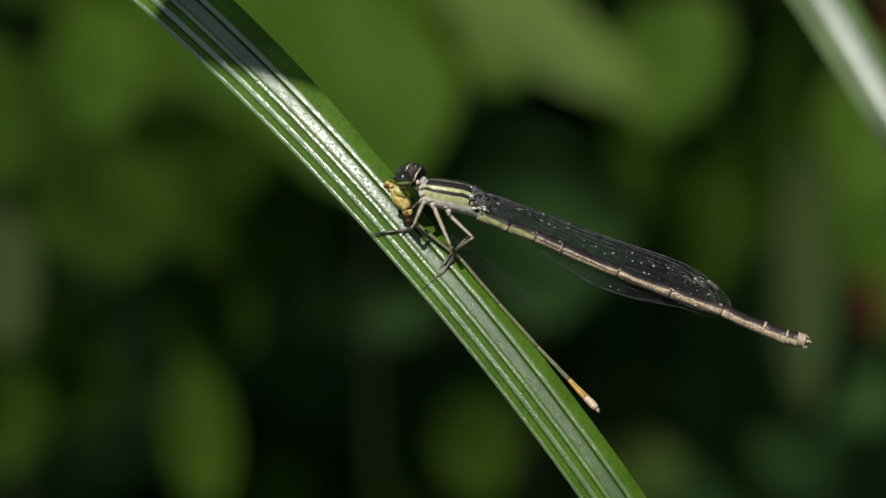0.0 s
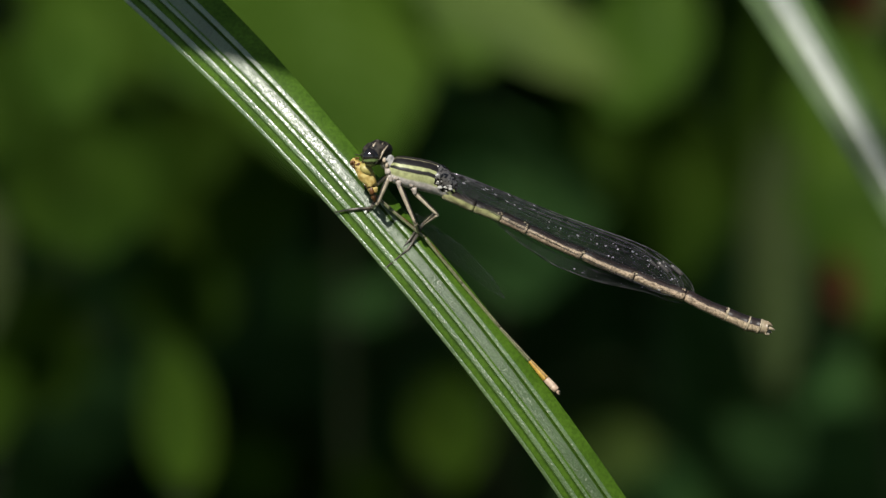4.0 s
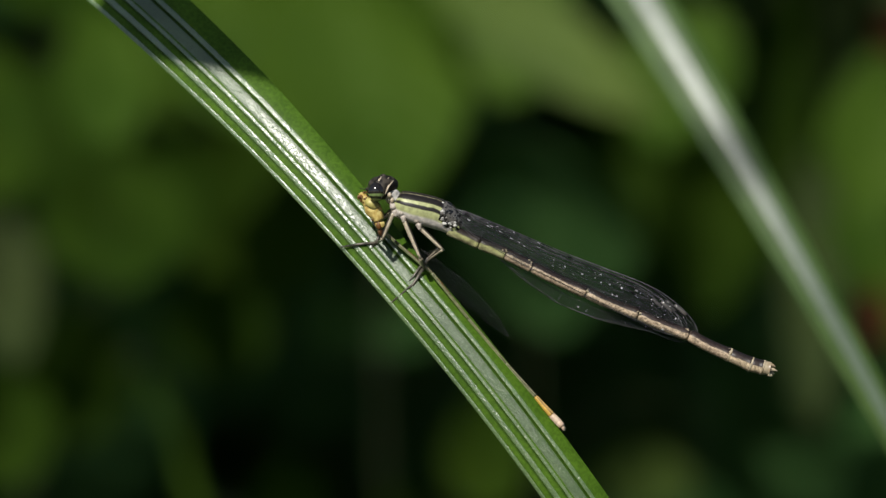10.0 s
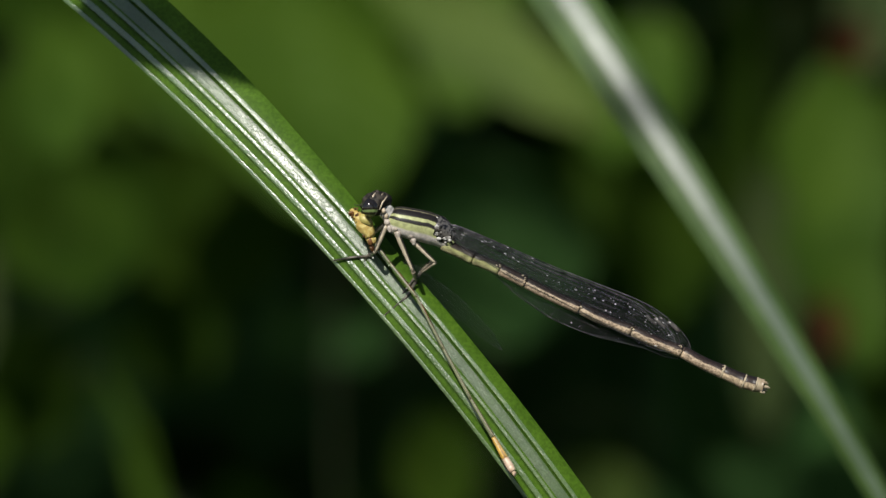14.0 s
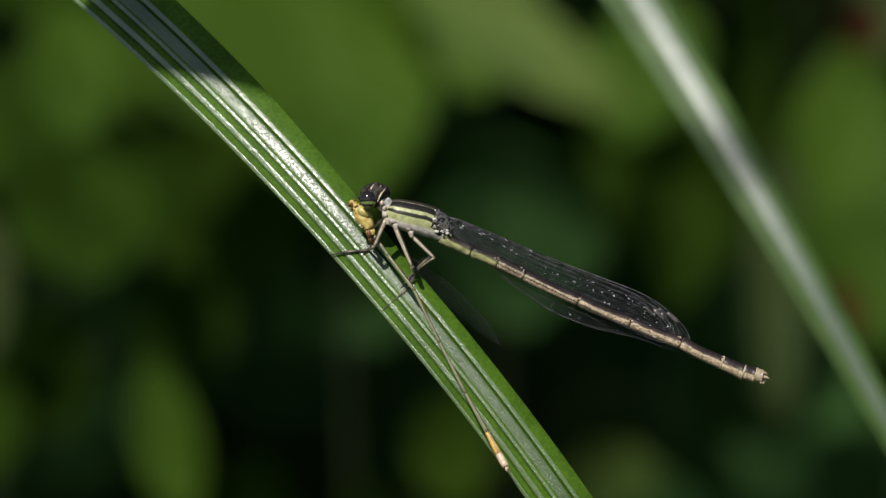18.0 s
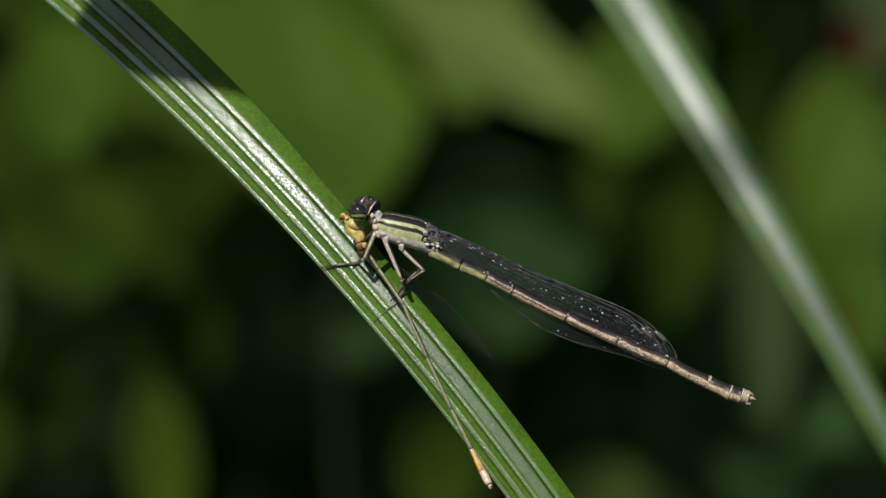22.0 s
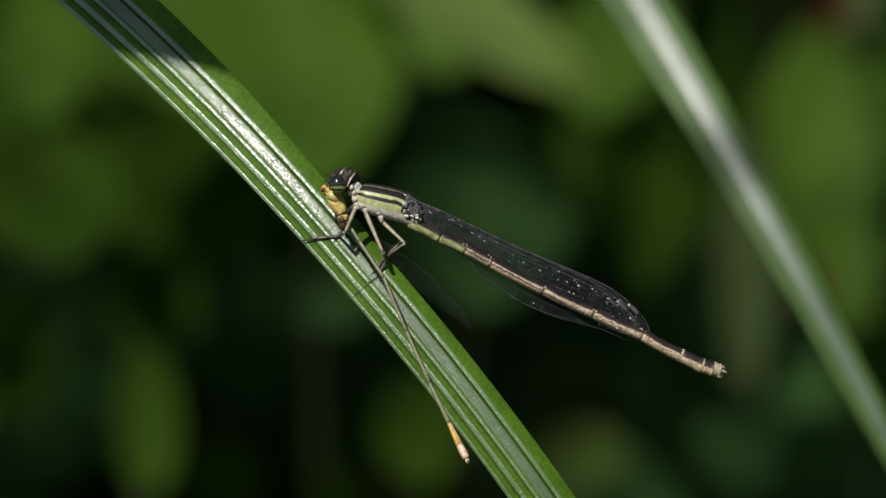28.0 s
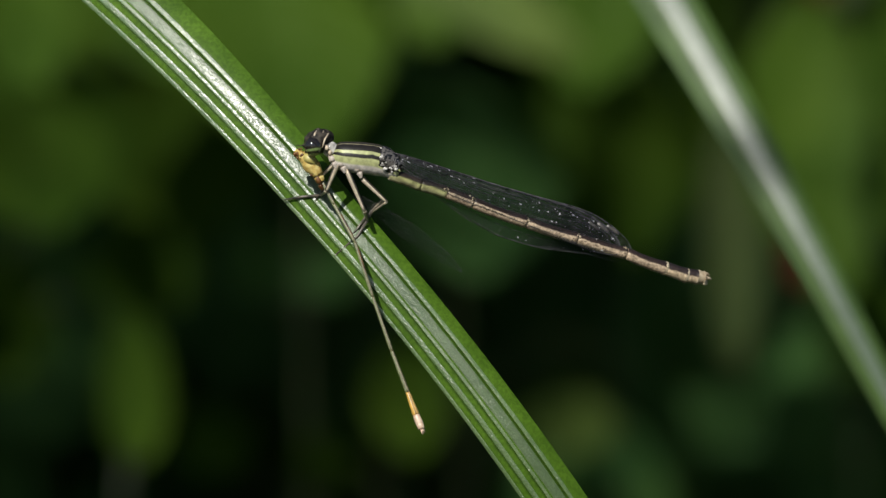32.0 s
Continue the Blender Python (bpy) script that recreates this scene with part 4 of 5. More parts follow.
    herb((-0.14, 1.12, -0.01), [
        ((-0.0962, 1.06, 0.4306), 0.0436, 0.0249, 0, -8, -3, "b", 0.4, 0.3, 0.5),
        ((-0.1136, 1.1, 0.4194), 0.0458, 0.0331, 0, 17, -2, "b", 0.3, 0.3, 0.5),
        ((-0.1150, 1, 0.3773), 0.0542, 0.0197, -6, 22, -1, "g", 0.4, 0.3, 0.5),
        ((-0.0898, 1.01, 0.3970), 0.0438, 0.0382, 0, 20, -2, "b", 0.3, 0.3, 0.5),
        ((-0.1068, 1.1, 0.3561), 0.0572, 0.0271, 0, 40, 3, "b", 0.3, 0.3, 0.5),
        ((-0.0796, 1.03, 0.4041), 0.0443, 0.0287, 0, 29, -3, "b", 0.3, 0.3, 0.5),
        ((-0.0805, 1.1, 0.4405), 0.0474, 0.0331, 0, 8, -2, "b", 0.3, 0.3, 0.5),
        ((-0.1311, 1.06, 0.4130), 0.0557, 0.0337, 0, 10, 3, "b", 0.3, 0.3, 0.5),
        ((-0.1204, 1.02, 0.3470), 0.0450, 0.0271, 0, 31, 4, "b", 0.3, 0.3, 0.5),
        ((-0.1105, 1.12, 0.4685), 0.0384, 0.0366, 0, 24, -7, "b", 0.3, 0.3, 0.5),
        ((-0.0702, 1.14, 0.3720), 0.0417, 0.0294, 0, 32, -2, "b", 0.3, 0.3, 0.5),
    ], "straggling plant with narrow leaves", mats)
    herb((0, 1.2, -0.01), [
        ((0.0023, 1.05, 0.3386), 0.0400, 0.0218, 0, 25, -2, "b", 0.3, 0.3, 0.5),
        ((-0.0355, 1.08, 0.3782), 0.0280, 0.0178, 0, 42, -2, "d", 0.3, 0.3, 0.5),
        ((0.0402, 1.05, 0.3401), 0.0242, 0.0248, 0, 26, 14, "o", 0.3, 0.3, 0.5),
        ((-0.0473, 1.1, 0.3320), 0.0340, 0.0211, 0, 42, -8, "b", 0.3, 0.3, 0.5),
        ((-0.0217, 1.1, 0.3290), 0.0253, 0.0166, 0, 42, 3, "b", 0.3, 0.3, 0.5),
    ], "low shoots among the shade", mats)
    shoot = herb((-0.072, 1.0, -0.01), [((-0.0655, 1, 0.3396), 0.0464, 0.017, 8, 14, -8, "b", 0.25, 0.15, 0.42)], "slender shoot with one green leaf", mats)
    scatter_leaves("thicket", "dense shaded thicket of dark green leaves", "bushes", [(-1.6, 1.6, 1.6, 2.3, 0.0, 1.0)], 4600, 0.11, M_LEAF_DARK, 3)
    # leaf layer out of view, added to keep the sun off the thicket
    scatter_leaves("overhanging_foliage", "unseen leafy canopy added to shade the thicket", "foliage", [(-2.0, 1.8, 0.68, 2.8, 0.88, 1.02)], 2900, 0.13, M_LEAF_DARK, 5, 1.57)
    scatter_leaves("ground_cover", "low leafy ground cover over the soil", "ground cover", [(-1.8, 1.8, -0.7, 1.7, 0.0, 0.14)], 3600, 0.07, M_LEAF_DARK, 9)
    # trunks added out of view to carry the canopy, behind and beside the thicket
    for x, y, h in ((-1.5, 2.5, 0.95), (1.4, 2.4, 0.95), (-1.8, 1.2, 0.92), (1.65, 1.1, 0.92)):
        tr = part("shrub_trunk", tube([(x * 1000 + 30 * math.sin(k), y * 1000, h * 1000 * k / 5 - 20) for k in range(6)], [26, 22, 19, 17, 14, 10], 10), M_BARK)
        tagged(tr, "rough brown shrub trunk, unseen, added to carry the canopy", "trunk", "shrub trunks")
    return shoot


# ---------------------------------------------------------------- build
build_ground()
sedge, sedge_far = build_sedge()
sedge_beside = build_shading_blade("sedge_blade", "unseen sedge blade added above to cast a band of shade", (24, 0, -8), (-79, 0, 27), (-187, 13, -287), (-300, 40, -950), 9.5, 6)
sedge_over = build_shading_blade("sedge_blade", "unseen broad blade tip overhead, shading the upper part of the blade", (-1, 0, -3.0), (44, 0, -23), (230, 0, 28), (330, 40, -900), 26, 8.0, 0.0)
damselfly, abdomen, wings, legs = build_damselfly()
catch, catch_abdomen, catch_wing = build_catch()
shoot = build_background()


# ---------------------------------------------------------------- paths
def motions():
    walk(sedge, [
        (0, pose(-0.001337, 0, 0.400962, 0, -0.1, 0)), (0.5, pose(-0.00131, 0, 0.400925, 0, -0.07, 0)),
        (1, pose(-0.001151, 0, 0.400795, 0, 0.3, 0)), (1.5, pose(-0.000988, 0, 0.400596, 0, 0.67, 0)),
        (2, pose(-0.00097, 0, 0.400632, 0, 0.7, 0)), (2.5, pose(-0.001082, 0, 0.400678, 0, 0.67, 0)),
        (3, pose(-0.001406, 0, 0.400992, 0, 0.35, 0)), (3.5, pose(-0.001729, 0, 0.401302, 0, 0.03, 0)),
        (4, pose(-0.001844, 0, 0.401354, 0, 0, 0)), (4.5, pose(-0.001791, 0, 0.401355, 0, 0, 0)),
        (6.5, pose(-0.004787, 0, 0.401272, 0, 0.4, 0)), (7, pose(-0.004549, 0, 0.40123, 0, 0.42, 0)),
        (7.5, pose(-0.004192, 0, 0.401152, 0, 0.43, 0)), (8, pose(-0.004105, 0, 0.401091, 0, 0.31, 0)),
        (8.5, pose(-0.004396, 0, 0.401097, 0, -0.1, 0)), (9, pose(-0.004747, 0, 0.401231, 0, -0.48, 0)),
        (9.5, pose(-0.004635, 0, 0.401111, 0, -0.5, 0)), (10, pose(-0.004035, 0, 0.401019, 0, -0.3, 0)),
        (10.5, pose(-0.003176, 0, 0.400688, 0, 0.08, 0)), (11, pose(-0.002178, 0, 0.400722, 0, 0.36, 0)),
        (11.5, pose(-0.001289, 0, 0.400943, 0, 0.27, 0)), (12, pose(-0.000793, 0, 0.401125, 0, 0.03, 0)),
        (12.5, pose(-0.000724, 0, 0.401166, 0, -0.18, 0)), (13, pose(-0.000841, 0, 0.400994, 0, -0.33, 0)),
        (13.5, pose(-0.001049, 0, 0.400983, 0, -0.38, 0)), (15.5, pose(-0.001853, 0, 0.400238, 0, 0.28, 0)),
        (16, pose(-0.001988, 0, 0.400167, 0, 0.21, 0)), (16.5, pose(-0.002065, 0, 0.400036, 0, 0.05, 0)),
        (17, pose(-0.002213, 0, 0.399863, 0, -0.08, 0)), (17.5, pose(-0.002306, 0, 0.399915, 0, -0.04, 0)),
        (18, pose(-0.002292, 0, 0.400002, 0, 0.03, 0)), (18.5, pose(-0.002376, 0, 0.400138, 0, 0, 0)),
        (19, pose(-0.002392, 0, 0.40026, 0, -0.07, 0)), (19.5, pose(-0.002328, 0, 0.400249, 0, -0.1, 0)),
        (20, pose(-0.002322, 0, 0.400247, 0, -0.15, 0)), (20.5, pose(-0.002249, 0, 0.400219, 0, -0.2, 0)),
        (21, pose(-0.002233, 0, 0.400141, 0, -0.2, 0)), (21.5, pose(-0.002242, 0, 0.400151, 0, -0.2, 0)),
        (22, pose(-0.002273, 0, 0.400228, 0, -0.15, 0)), (22.5, pose(-0.002366, 0, 0.400297, 0, -0.1, 0)),
        (23, pose(-0.002272, 0, 0.400283, 0, -0.09, 0)), (23.5, pose(-0.002093, 0, 0.400244, 0, -0.03, 0)),
        (24, pose(-0.001751, 0, 0.399979, 0, 0.13, 0)), (24.5, pose(-0.001672, 0, 0.399882, 0, 0.18, 0)),
        (25, pose(-0.001774, 0, 0.399866, 0, 0.07, 0)), (25.5, pose(-0.002113, 0, 0.399854, 0, -0.22, 0)),
        (26, pose(-0.002312, 0, 0.399859, 0, -0.33, 0)), (26.5, pose(-0.002326, 0, 0.399796, 0, -0.36, 0)),
        (28.5, pose(-0.00193, 0, 0.399573, 0, -0.3, 0)), (29, pose(-0.001832, 0, 0.399594, 0, -0.3, 0)),
        (29.5, pose(-0.001888, 0, 0.399681, 0, -0.29, 0)), (30, pose(-0.001944, 0, 0.399705, 0, -0.24, 0)),
        (30.5, pose(-0.001771, 0, 0.399744, 0, -0.12, 0)), (31, pose(-0.001915, 0, 0.399867, 0, -0.08, 0)),
        (31.2, pose(-0.001878, 0, 0.399709, 0, -0.14, 0)), (31.3, pose(-0.00209, 0, 0.400008, 0, -0.19, 0)),
        (31.5, pose(-0.002227, 0, 0.400121, 0, -0.3, 0)), (32, pose(-0.002532, 0, 0.40037, 0, -0.56, 0))])
    walk(sedge_far, [
        (0, pose(0.041, 0.1, 0.401508, 0, 0.21, 0)), (2, pose(0.04061, 0.1, 0.401021, 0, 0, 0)),
        (4, pose(0.039776, 0.1, 0.4, 0, 0, 0)), (7, pose(0.035575, 0.1, 0.398921, 0, -0.43, 0)),
        (8, pose(0.03538, 0.1, 0.400364, 0, 0.21, 0)), (9, pose(0.030818, 0.1, 0.401925, 0, -0.76, 0)),
        (10, pose(0.024454, 0.1, 0.402659, 0, -0.85, 0)), (11, pose(0.022259, 0.1, 0.403133, 0, -2.9, 0)),
        (12, pose(0.023046, 0.1, 0.404712, 0, -3.49, 0)), (13, pose(0.021938, 0.1, 0.405165, 0, -3.69, 0)),
        (16, pose(0.025697, 0.1, 0.402133, 0, -1.47, 0)), (17, pose(0.027343, 0.1, 0.400904, 0, -0.85, 0)),
        (18, pose(0.027224, 0.1, 0.402077, 0, -1.06, 0)), (19, pose(0.02689, 0.1, 0.403404, 0, -1.26, 0)),
        (21, pose(0.027757, 0.1, 0.403024, 0, -0.85, 0)), (23, pose(0.027793, 0.1, 0.403739, 0, -1.26, 0)),
        (24.5, pose(0.028403, 0.1, 0.404314, 0, -0.85, 0)), (26, pose(0.028543, 0.1, 0.402055, 0, -1.06, 0)),
        (26.5, pose(0.029133, 0.1, 0.400975, 0, -0.64, 0)), (28.5, pose(0.029654, 0.1, 0.40031, 0, -0.21, 0)),
        (29, pose(0.029613, 0.1, 0.400723, 0, -0.85, 0)), (30, pose(0.030252, 0.1, 0.400249, 0, -0.43, 0)),
        (31, pose(0.031404, 0.1, 0.398446, 0, -0.09, 0)), (32, pose(0.033009, 0.1, 0.397614, 0, 0.51, 0))])
    walk(sedge_over, [
        (0, pose(-0.062931, -0.096953, 0.504091, 0, 0, 0)), (4, pose(-0.062825, -0.096953, 0.503703, 0, 0, 0)),
        (7, pose(-0.065506, -0.096953, 0.503744, 0, 0, 0)), (9, pose(-0.06884, -0.096953, 0.506054, 0, 0, 0)),
        (10, pose(-0.068317, -0.096953, 0.506574, 0, 0, 0)), (12, pose(-0.066026, -0.096953, 0.507578, 0, 0, 0)),
        (16, pose(-0.067649, -0.096953, 0.506759, 0, 0, 0)), (18, pose(-0.067551, -0.096953, 0.50569, 0, 0, 0)),
        (20, pose(-0.066355, -0.096953, 0.506351, 0, 0, 0)), (21, pose(-0.066875, -0.096953, 0.506281, 0, 0, 0)),
        (24.5, pose(-0.066916, -0.096953, 0.506303, 0, 0, 0)), (26.5, pose(-0.067776, -0.096953, 0.505469, 0, 0, 0)),
        (29, pose(-0.067473, -0.096953, 0.506203, 0, 0, 0)), (30, pose(-0.06922, -0.096953, 0.508154, 0, 0, 0)),
        (31, pose(-0.072452, -0.096953, 0.511994, 0, 0, 0)), (32, pose(-0.075126, -0.096953, 0.514962, 0, 0, 0))])
    walk(shoot, [(t, pose(-0.072, 1.0, -0.01, 0, bend, turn)) for t, bend, turn in (
        (0, 0, 0), (3, 0, 0), (4.5, 1.0, -10), (7, 8.0, -76), (9, 8.2, -82), (10, 7.6, -80), (12, 5.0, -74), (15.5, 1.6, -66), (17, 0.6, -50), (18.5, 0.1, -10), (24, -0.2, 4), (28, 0, 10), (32, 0, 10))])
    walk(sedge_beside, [
        (0, pose(-0.187803, -0.49573, 0.894261, 0, 0, 0)), (2, pose(-0.188266, -0.49573, 0.893774, 0, 0, 0)),
        (4, pose(-0.189109, -0.49573, 0.892744, 0, 0, 0)), (7, pose(-0.193471, -0.49573, 0.891652, 0, 0, 0)),
        (8, pose(-0.193471, -0.49573, 0.893108, 0, 0, 0)), (9, pose(-0.198363, -0.49573, 0.89468, 0, 0, 0)),
        (10, pose(-0.204806, -0.49573, 0.895424, 0, 0, 0)), (11, pose(-0.207669, -0.49573, 0.8984, 0, 0, 0)),
        (12, pose(-0.20707, -0.49573, 0.9015, 0, 0, 0)), (13, pose(-0.208253, -0.49573, 0.9034, 0, 0, 0)),
        (16, pose(-0.203752, -0.49573, 0.8955, 0, 0, 0)), (17, pose(-0.2019, -0.49573, 0.893656, 0, 0, 0)),
        (18, pose(-0.202083, -0.49573, 0.894839, 0, 0, 0)), (19, pose(-0.202483, -0.49573, 0.896178, 0, 0, 0)),
        (21, pose(-0.20148, -0.49573, 0.895795, 0, 0, 0)), (23, pose(-0.201575, -0.49573, 0.896519, 0, 0, 0)),
        (24.5, pose(-0.20083, -0.49573, 0.897099, 0, 0, 0)), (26, pose(-0.200756, -0.49573, 0.89482, 0, 0, 0)),
        (26.5, pose(-0.200033, -0.49573, 0.893731, 0, 0, 0)), (28.5, pose(-0.199379, -0.49573, 0.89306, 0, 0, 0)),
        (29, pose(-0.199615, -0.49573, 0.893478, 0, 0, 0)), (30, pose(-0.198842, -0.49573, 0.893, 0, 0, 0)),
        (31, pose(-0.19758, -0.49573, 0.891183, 0, 0, 0)), (32, pose(-0.195782, -0.49573, 0.890343, 0, 0, 0))])
    walk(damselfly, [
        (0, pose(0.000509, -0.0018, 0.40561, 0, -1.33, 0)), (0.5, pose(0.000536, -0.0018, 0.405577, 0, -2.07, 0)),
        (1, pose(0.000695, -0.0018, 0.405383, 0, -0.64, 0)), (1.5, pose(0.000853, -0.0018, 0.405189, 0, -1.37, 0)),
        (2, pose(0.000875, -0.0018, 0.405161, 0, -0.64, 0)), (2.5, pose(0.000823, -0.0018, 0.40521, 0, -0.68, 0)),
        (3, pose(0.000501, -0.0018, 0.405519, 0, -0.68, 0)), (3.5, pose(0.000178, -0.0018, 0.405828, 0, 0, 0)),
        (4, pose(0.000124, -0.0018, 0.40588, 0, 0, 0)), (4.5, pose(0.000117, -0.0018, 0.405884, 0, -0.05, 0)),
        (6.5, pose(-0.002869, -0.0018, 0.405798, 0, 0, 0)), (7, pose(-0.002628, -0.0018, 0.405756, 0, 0.05, 0)),
        (7.5, pose(-0.002213, -0.0018, 0.405678, 0, 0, 0)), (8, pose(-0.002007, -0.0018, 0.405618, 0, 0, 0)),
        (8.5, pose(-0.002356, -0.0018, 0.405624, 0, 0, 0)), (9, pose(-0.002766, -0.0018, 0.405638, 0, 0.74, 0)),
        (9.5, pose(-0.002654, -0.0018, 0.405578, 0, 1.48, 0)), (10, pose(-0.002057, -0.0018, 0.405427, 0, 1.5, 0)),
        (10.5, pose(-0.001138, -0.0018, 0.405217, 0, 2.16, 0)), (11, pose(-0.000148, -0.0018, 0.405127, 0, 2.98, 0)),
        (11.5, pose(0.000676, -0.0018, 0.405286, 0, 1.48, 0)), (12, pose(0.001171, -0.0018, 0.405468, 0, 2.08, 0)),
        (12.5, pose(0.001239, -0.0018, 0.405449, 0, 1.36, 0)), (13, pose(0.001123, -0.0018, 0.405337, 0, 0.68, 0)),
        (13.5, pose(0.00104, -0.0018, 0.405267, 0, 0.62, 0)), (15.5, pose(0.000235, -0.0018, 0.404649, 0, 0, 0)),
        (16, pose(0.000165, -0.0018, 0.404578, 0, 0.62, 0)), (16.5, pose(0.000028, -0.0018, 0.404447, 0, 2.04, 0)),
        (17, pose(-0.00012, -0.0018, 0.404332, 0, 1.4, 0)), (17.5, pose(-0.000211, -0.0018, 0.404323, 0, 0.68, 0)),
        (18, pose(-0.000258, -0.0018, 0.40441, 0, 1.4, 0)), (18.5, pose(-0.000285, -0.0018, 0.404549, 0, 2.12, 0)),
        (19, pose(-0.000301, -0.0018, 0.404671, 0, 1.43, 0)), (19.5, pose(-0.000297, -0.0018, 0.40472, 0, 0.74, 0)),
        (20, pose(-0.000228, -0.0018, 0.404653, 0, 0.78, 0)), (20.5, pose(-0.000155, -0.0018, 0.404566, 0, 2.16, 0)),
        (21, pose(-0.000143, -0.0018, 0.404552, 0, 2.16, 0)), (21.5, pose(-0.000148, -0.0018, 0.404563, 0, 2.12, 0)),
        (22, pose(-0.000183, -0.0018, 0.404635, 0, 1.48, 0)), (22.5, pose(-0.000212, -0.0018, 0.404704, 0, 1.4, 0)),
        (23, pose(-0.000179, -0.0018, 0.404693, 0, 1.43, 0)), (23.5, pose(0, -0.0018, 0.40459, 0, 2.08, 0)),
        (24, pose(0.000341, -0.0018, 0.404391, 0, 2.16, 0)), (24.5, pose(0.000479, -0.0018, 0.404291, 0, 2.16, 0)),
        (25, pose(0.000317, -0.0018, 0.404278, 0, 2.04, 0)), (25.5, pose(-0.000024, -0.0018, 0.404262, 0, 1.41, 0)),
        (26, pose(-0.000158, -0.0018, 0.404208, 0, 2.08, 0)), (26.5, pose(-0.000172, -0.0018, 0.404144, 0, 2.16, 0)),
        (28.5, pose(-0.000085, -0.0018, 0.404106, 0, 0.16, 0)), (29, pose(-0.000048, -0.0018, 0.404128, 0, -1.34, 0)),
        (29.5, pose(0.00002, -0.0018, 0.404154, 0, 0.11, 0)), (30, pose(0.000084, -0.0018, 0.404178, 0, 2.16, 0)),
        (30.5, pose(0.000076, -0.0018, 0.404212, 0, 1.62, 0)), (31, pose(-0.000071, -0.0018, 0.404335, 0, 1.62, 0)),
        (31.2, pose(-0.000033, -0.0018, 0.404177, 0, 1.62, 0)), (31.3, pose(-0.000612, -0.0018, 0.405091, 0, -9.29, 0)),
        (31.5, pose(-0.000749, -0.0018, 0.405203, 0, -9.29, 0)), (32, pose(-0.000989, -0.0018, 0.405328, 0, -6.4, 0))])
    rows = [
        (0, pose(0, 0, 0, 0, -0.04, 0)), (0.5, pose(0, 0, 0, 0, 0.61, 0)),
        (1, pose(0, 0, 0, 0, -0.2, 0)), (1.5, pose(0, 0, 0, 0, 0.78, 0)),
        (2, pose(0, 0, 0, 0, 0.04, 0)), (2.5, pose(0, 0, 0, 0, 0.21, 0)),
        (3, pose(0, 0, 0, 0, 0.46, 0)), (3.5, pose(0, 0, 0, 0, -0.22, 0)),
        (4, pose(0, 0, 0, 0, 0, 0)), (4.5, pose(0, 0, 0, 0, -0.29, 0)),
        (6.5, pose(0, 0, 0, 0, 0.15, 0)), (7, pose(0, 0, 0, 0, 0.51, 0)),
        (7.5, pose(0, 0, 0, 0, 0.11, 0)), (8, pose(0, 0, 0, 0, 1.19, 0)),
        (8.5, pose(0, 0, 0, 0, 0.84, 0)), (9, pose(0, 0, 0, 0, -0.31, 0)),
        (9.5, pose(0, 0, 0, 0, -0.98, 0)), (10, pose(0, 0, 0, 0, -0.64, 0)),
        (10.5, pose(0, 0, 0, 0, -0.61, 0)), (11, pose(0, 0, 0, 0, -1.2, 0)),
        (11.5, pose(0, 0, 0, 0, -0.57, 0)), (12, pose(0, 0, 0, 0, -0.71, 0)),
        (12.5, pose(0, 0, 0, 0, 0.81, 0)), (13, pose(0, 0, 0, 0, 1.47, 0)),
        (13.5, pose(0, 0, 0, 0, 1.14, 0)), (15.5, pose(0, 0, 0, 0, 0.47, 0)),
        (16, pose(0, 0, 0, 0, 0.2, 0)), (16.5, pose(0, 0, 0, 0, -1.23, 0)),
        (17, pose(0, 0, 0, 0, -0.83, 0)), (17.5, pose(0, 0, 0, 0, -0.13, 0)),
        (18, pose(0, 0, 0, 0, -0.58, 0)), (18.5, pose(0, 0, 0, 0, -0.26, 0)),
        (19, pose(0, 0, 0, 0, 0.11, 0)), (19.5, pose(0, 0, 0, 0, 0.37, 0)),
        (20, pose(0, 0, 0, 0, 0.78, 0)), (20.5, pose(0, 0, 0, 0, -0.02, 0)),
        (21, pose(0, 0, 0, 0, -0.03, 0)), (21.5, pose(0, 0, 0, 0, -0.06, 0)),
        (22, pose(0, 0, 0, 0, 0.76, 0)), (22.5, pose(0, 0, 0, 0, 0.51, 0)),
        (23, pose(0, 0, 0, 0, 0.28, 0)), (23.5, pose(0, 0, 0, 0, -0.16, 0)),
        (24, pose(0, 0, 0, 0, 0.45, 0)), (24.5, pose(0, 0, 0, 0, 0.5, 0)),
        (25, pose(0, 0, 0, 0, -0.14, 0)), (25.5, pose(0, 0, 0, 0, 0.96, 0)),
        (26, pose(0, 0, 0, 0, 0.12, 0)), (26.5, pose(0, 0, 0, 0, 0.22, 0)),
        (28.5, pose(0, 0, 0, 0, 1.6, 11.72)), (29, pose(0, 0, 0, 0, 1.34, 12.37)),
        (29.5, pose(0, 0, 0, 0, 1.21, 10.53)), (30, pose(0, 0, 0, 0, 0.95, 10.88)),
        (30.5, pose(0, 0, 0, 0, 0.8, 13.12)), (31, pose(0, 0, 0, 0, 1.44, 14.95)),
        (31.2, pose(0, 0, 0, 0, 1.44, 14.95)), (31.3, pose(0, 0, 0, 0, 1.67, 18.33)),
        (31.5, pose(0, 0, 0, 0, 1.67, 18.33)), (32, pose(0, 0, 0, 0, 0.91, 17.56))]
    for carried in [abdomen] + wings:
        walk(carried, rows)
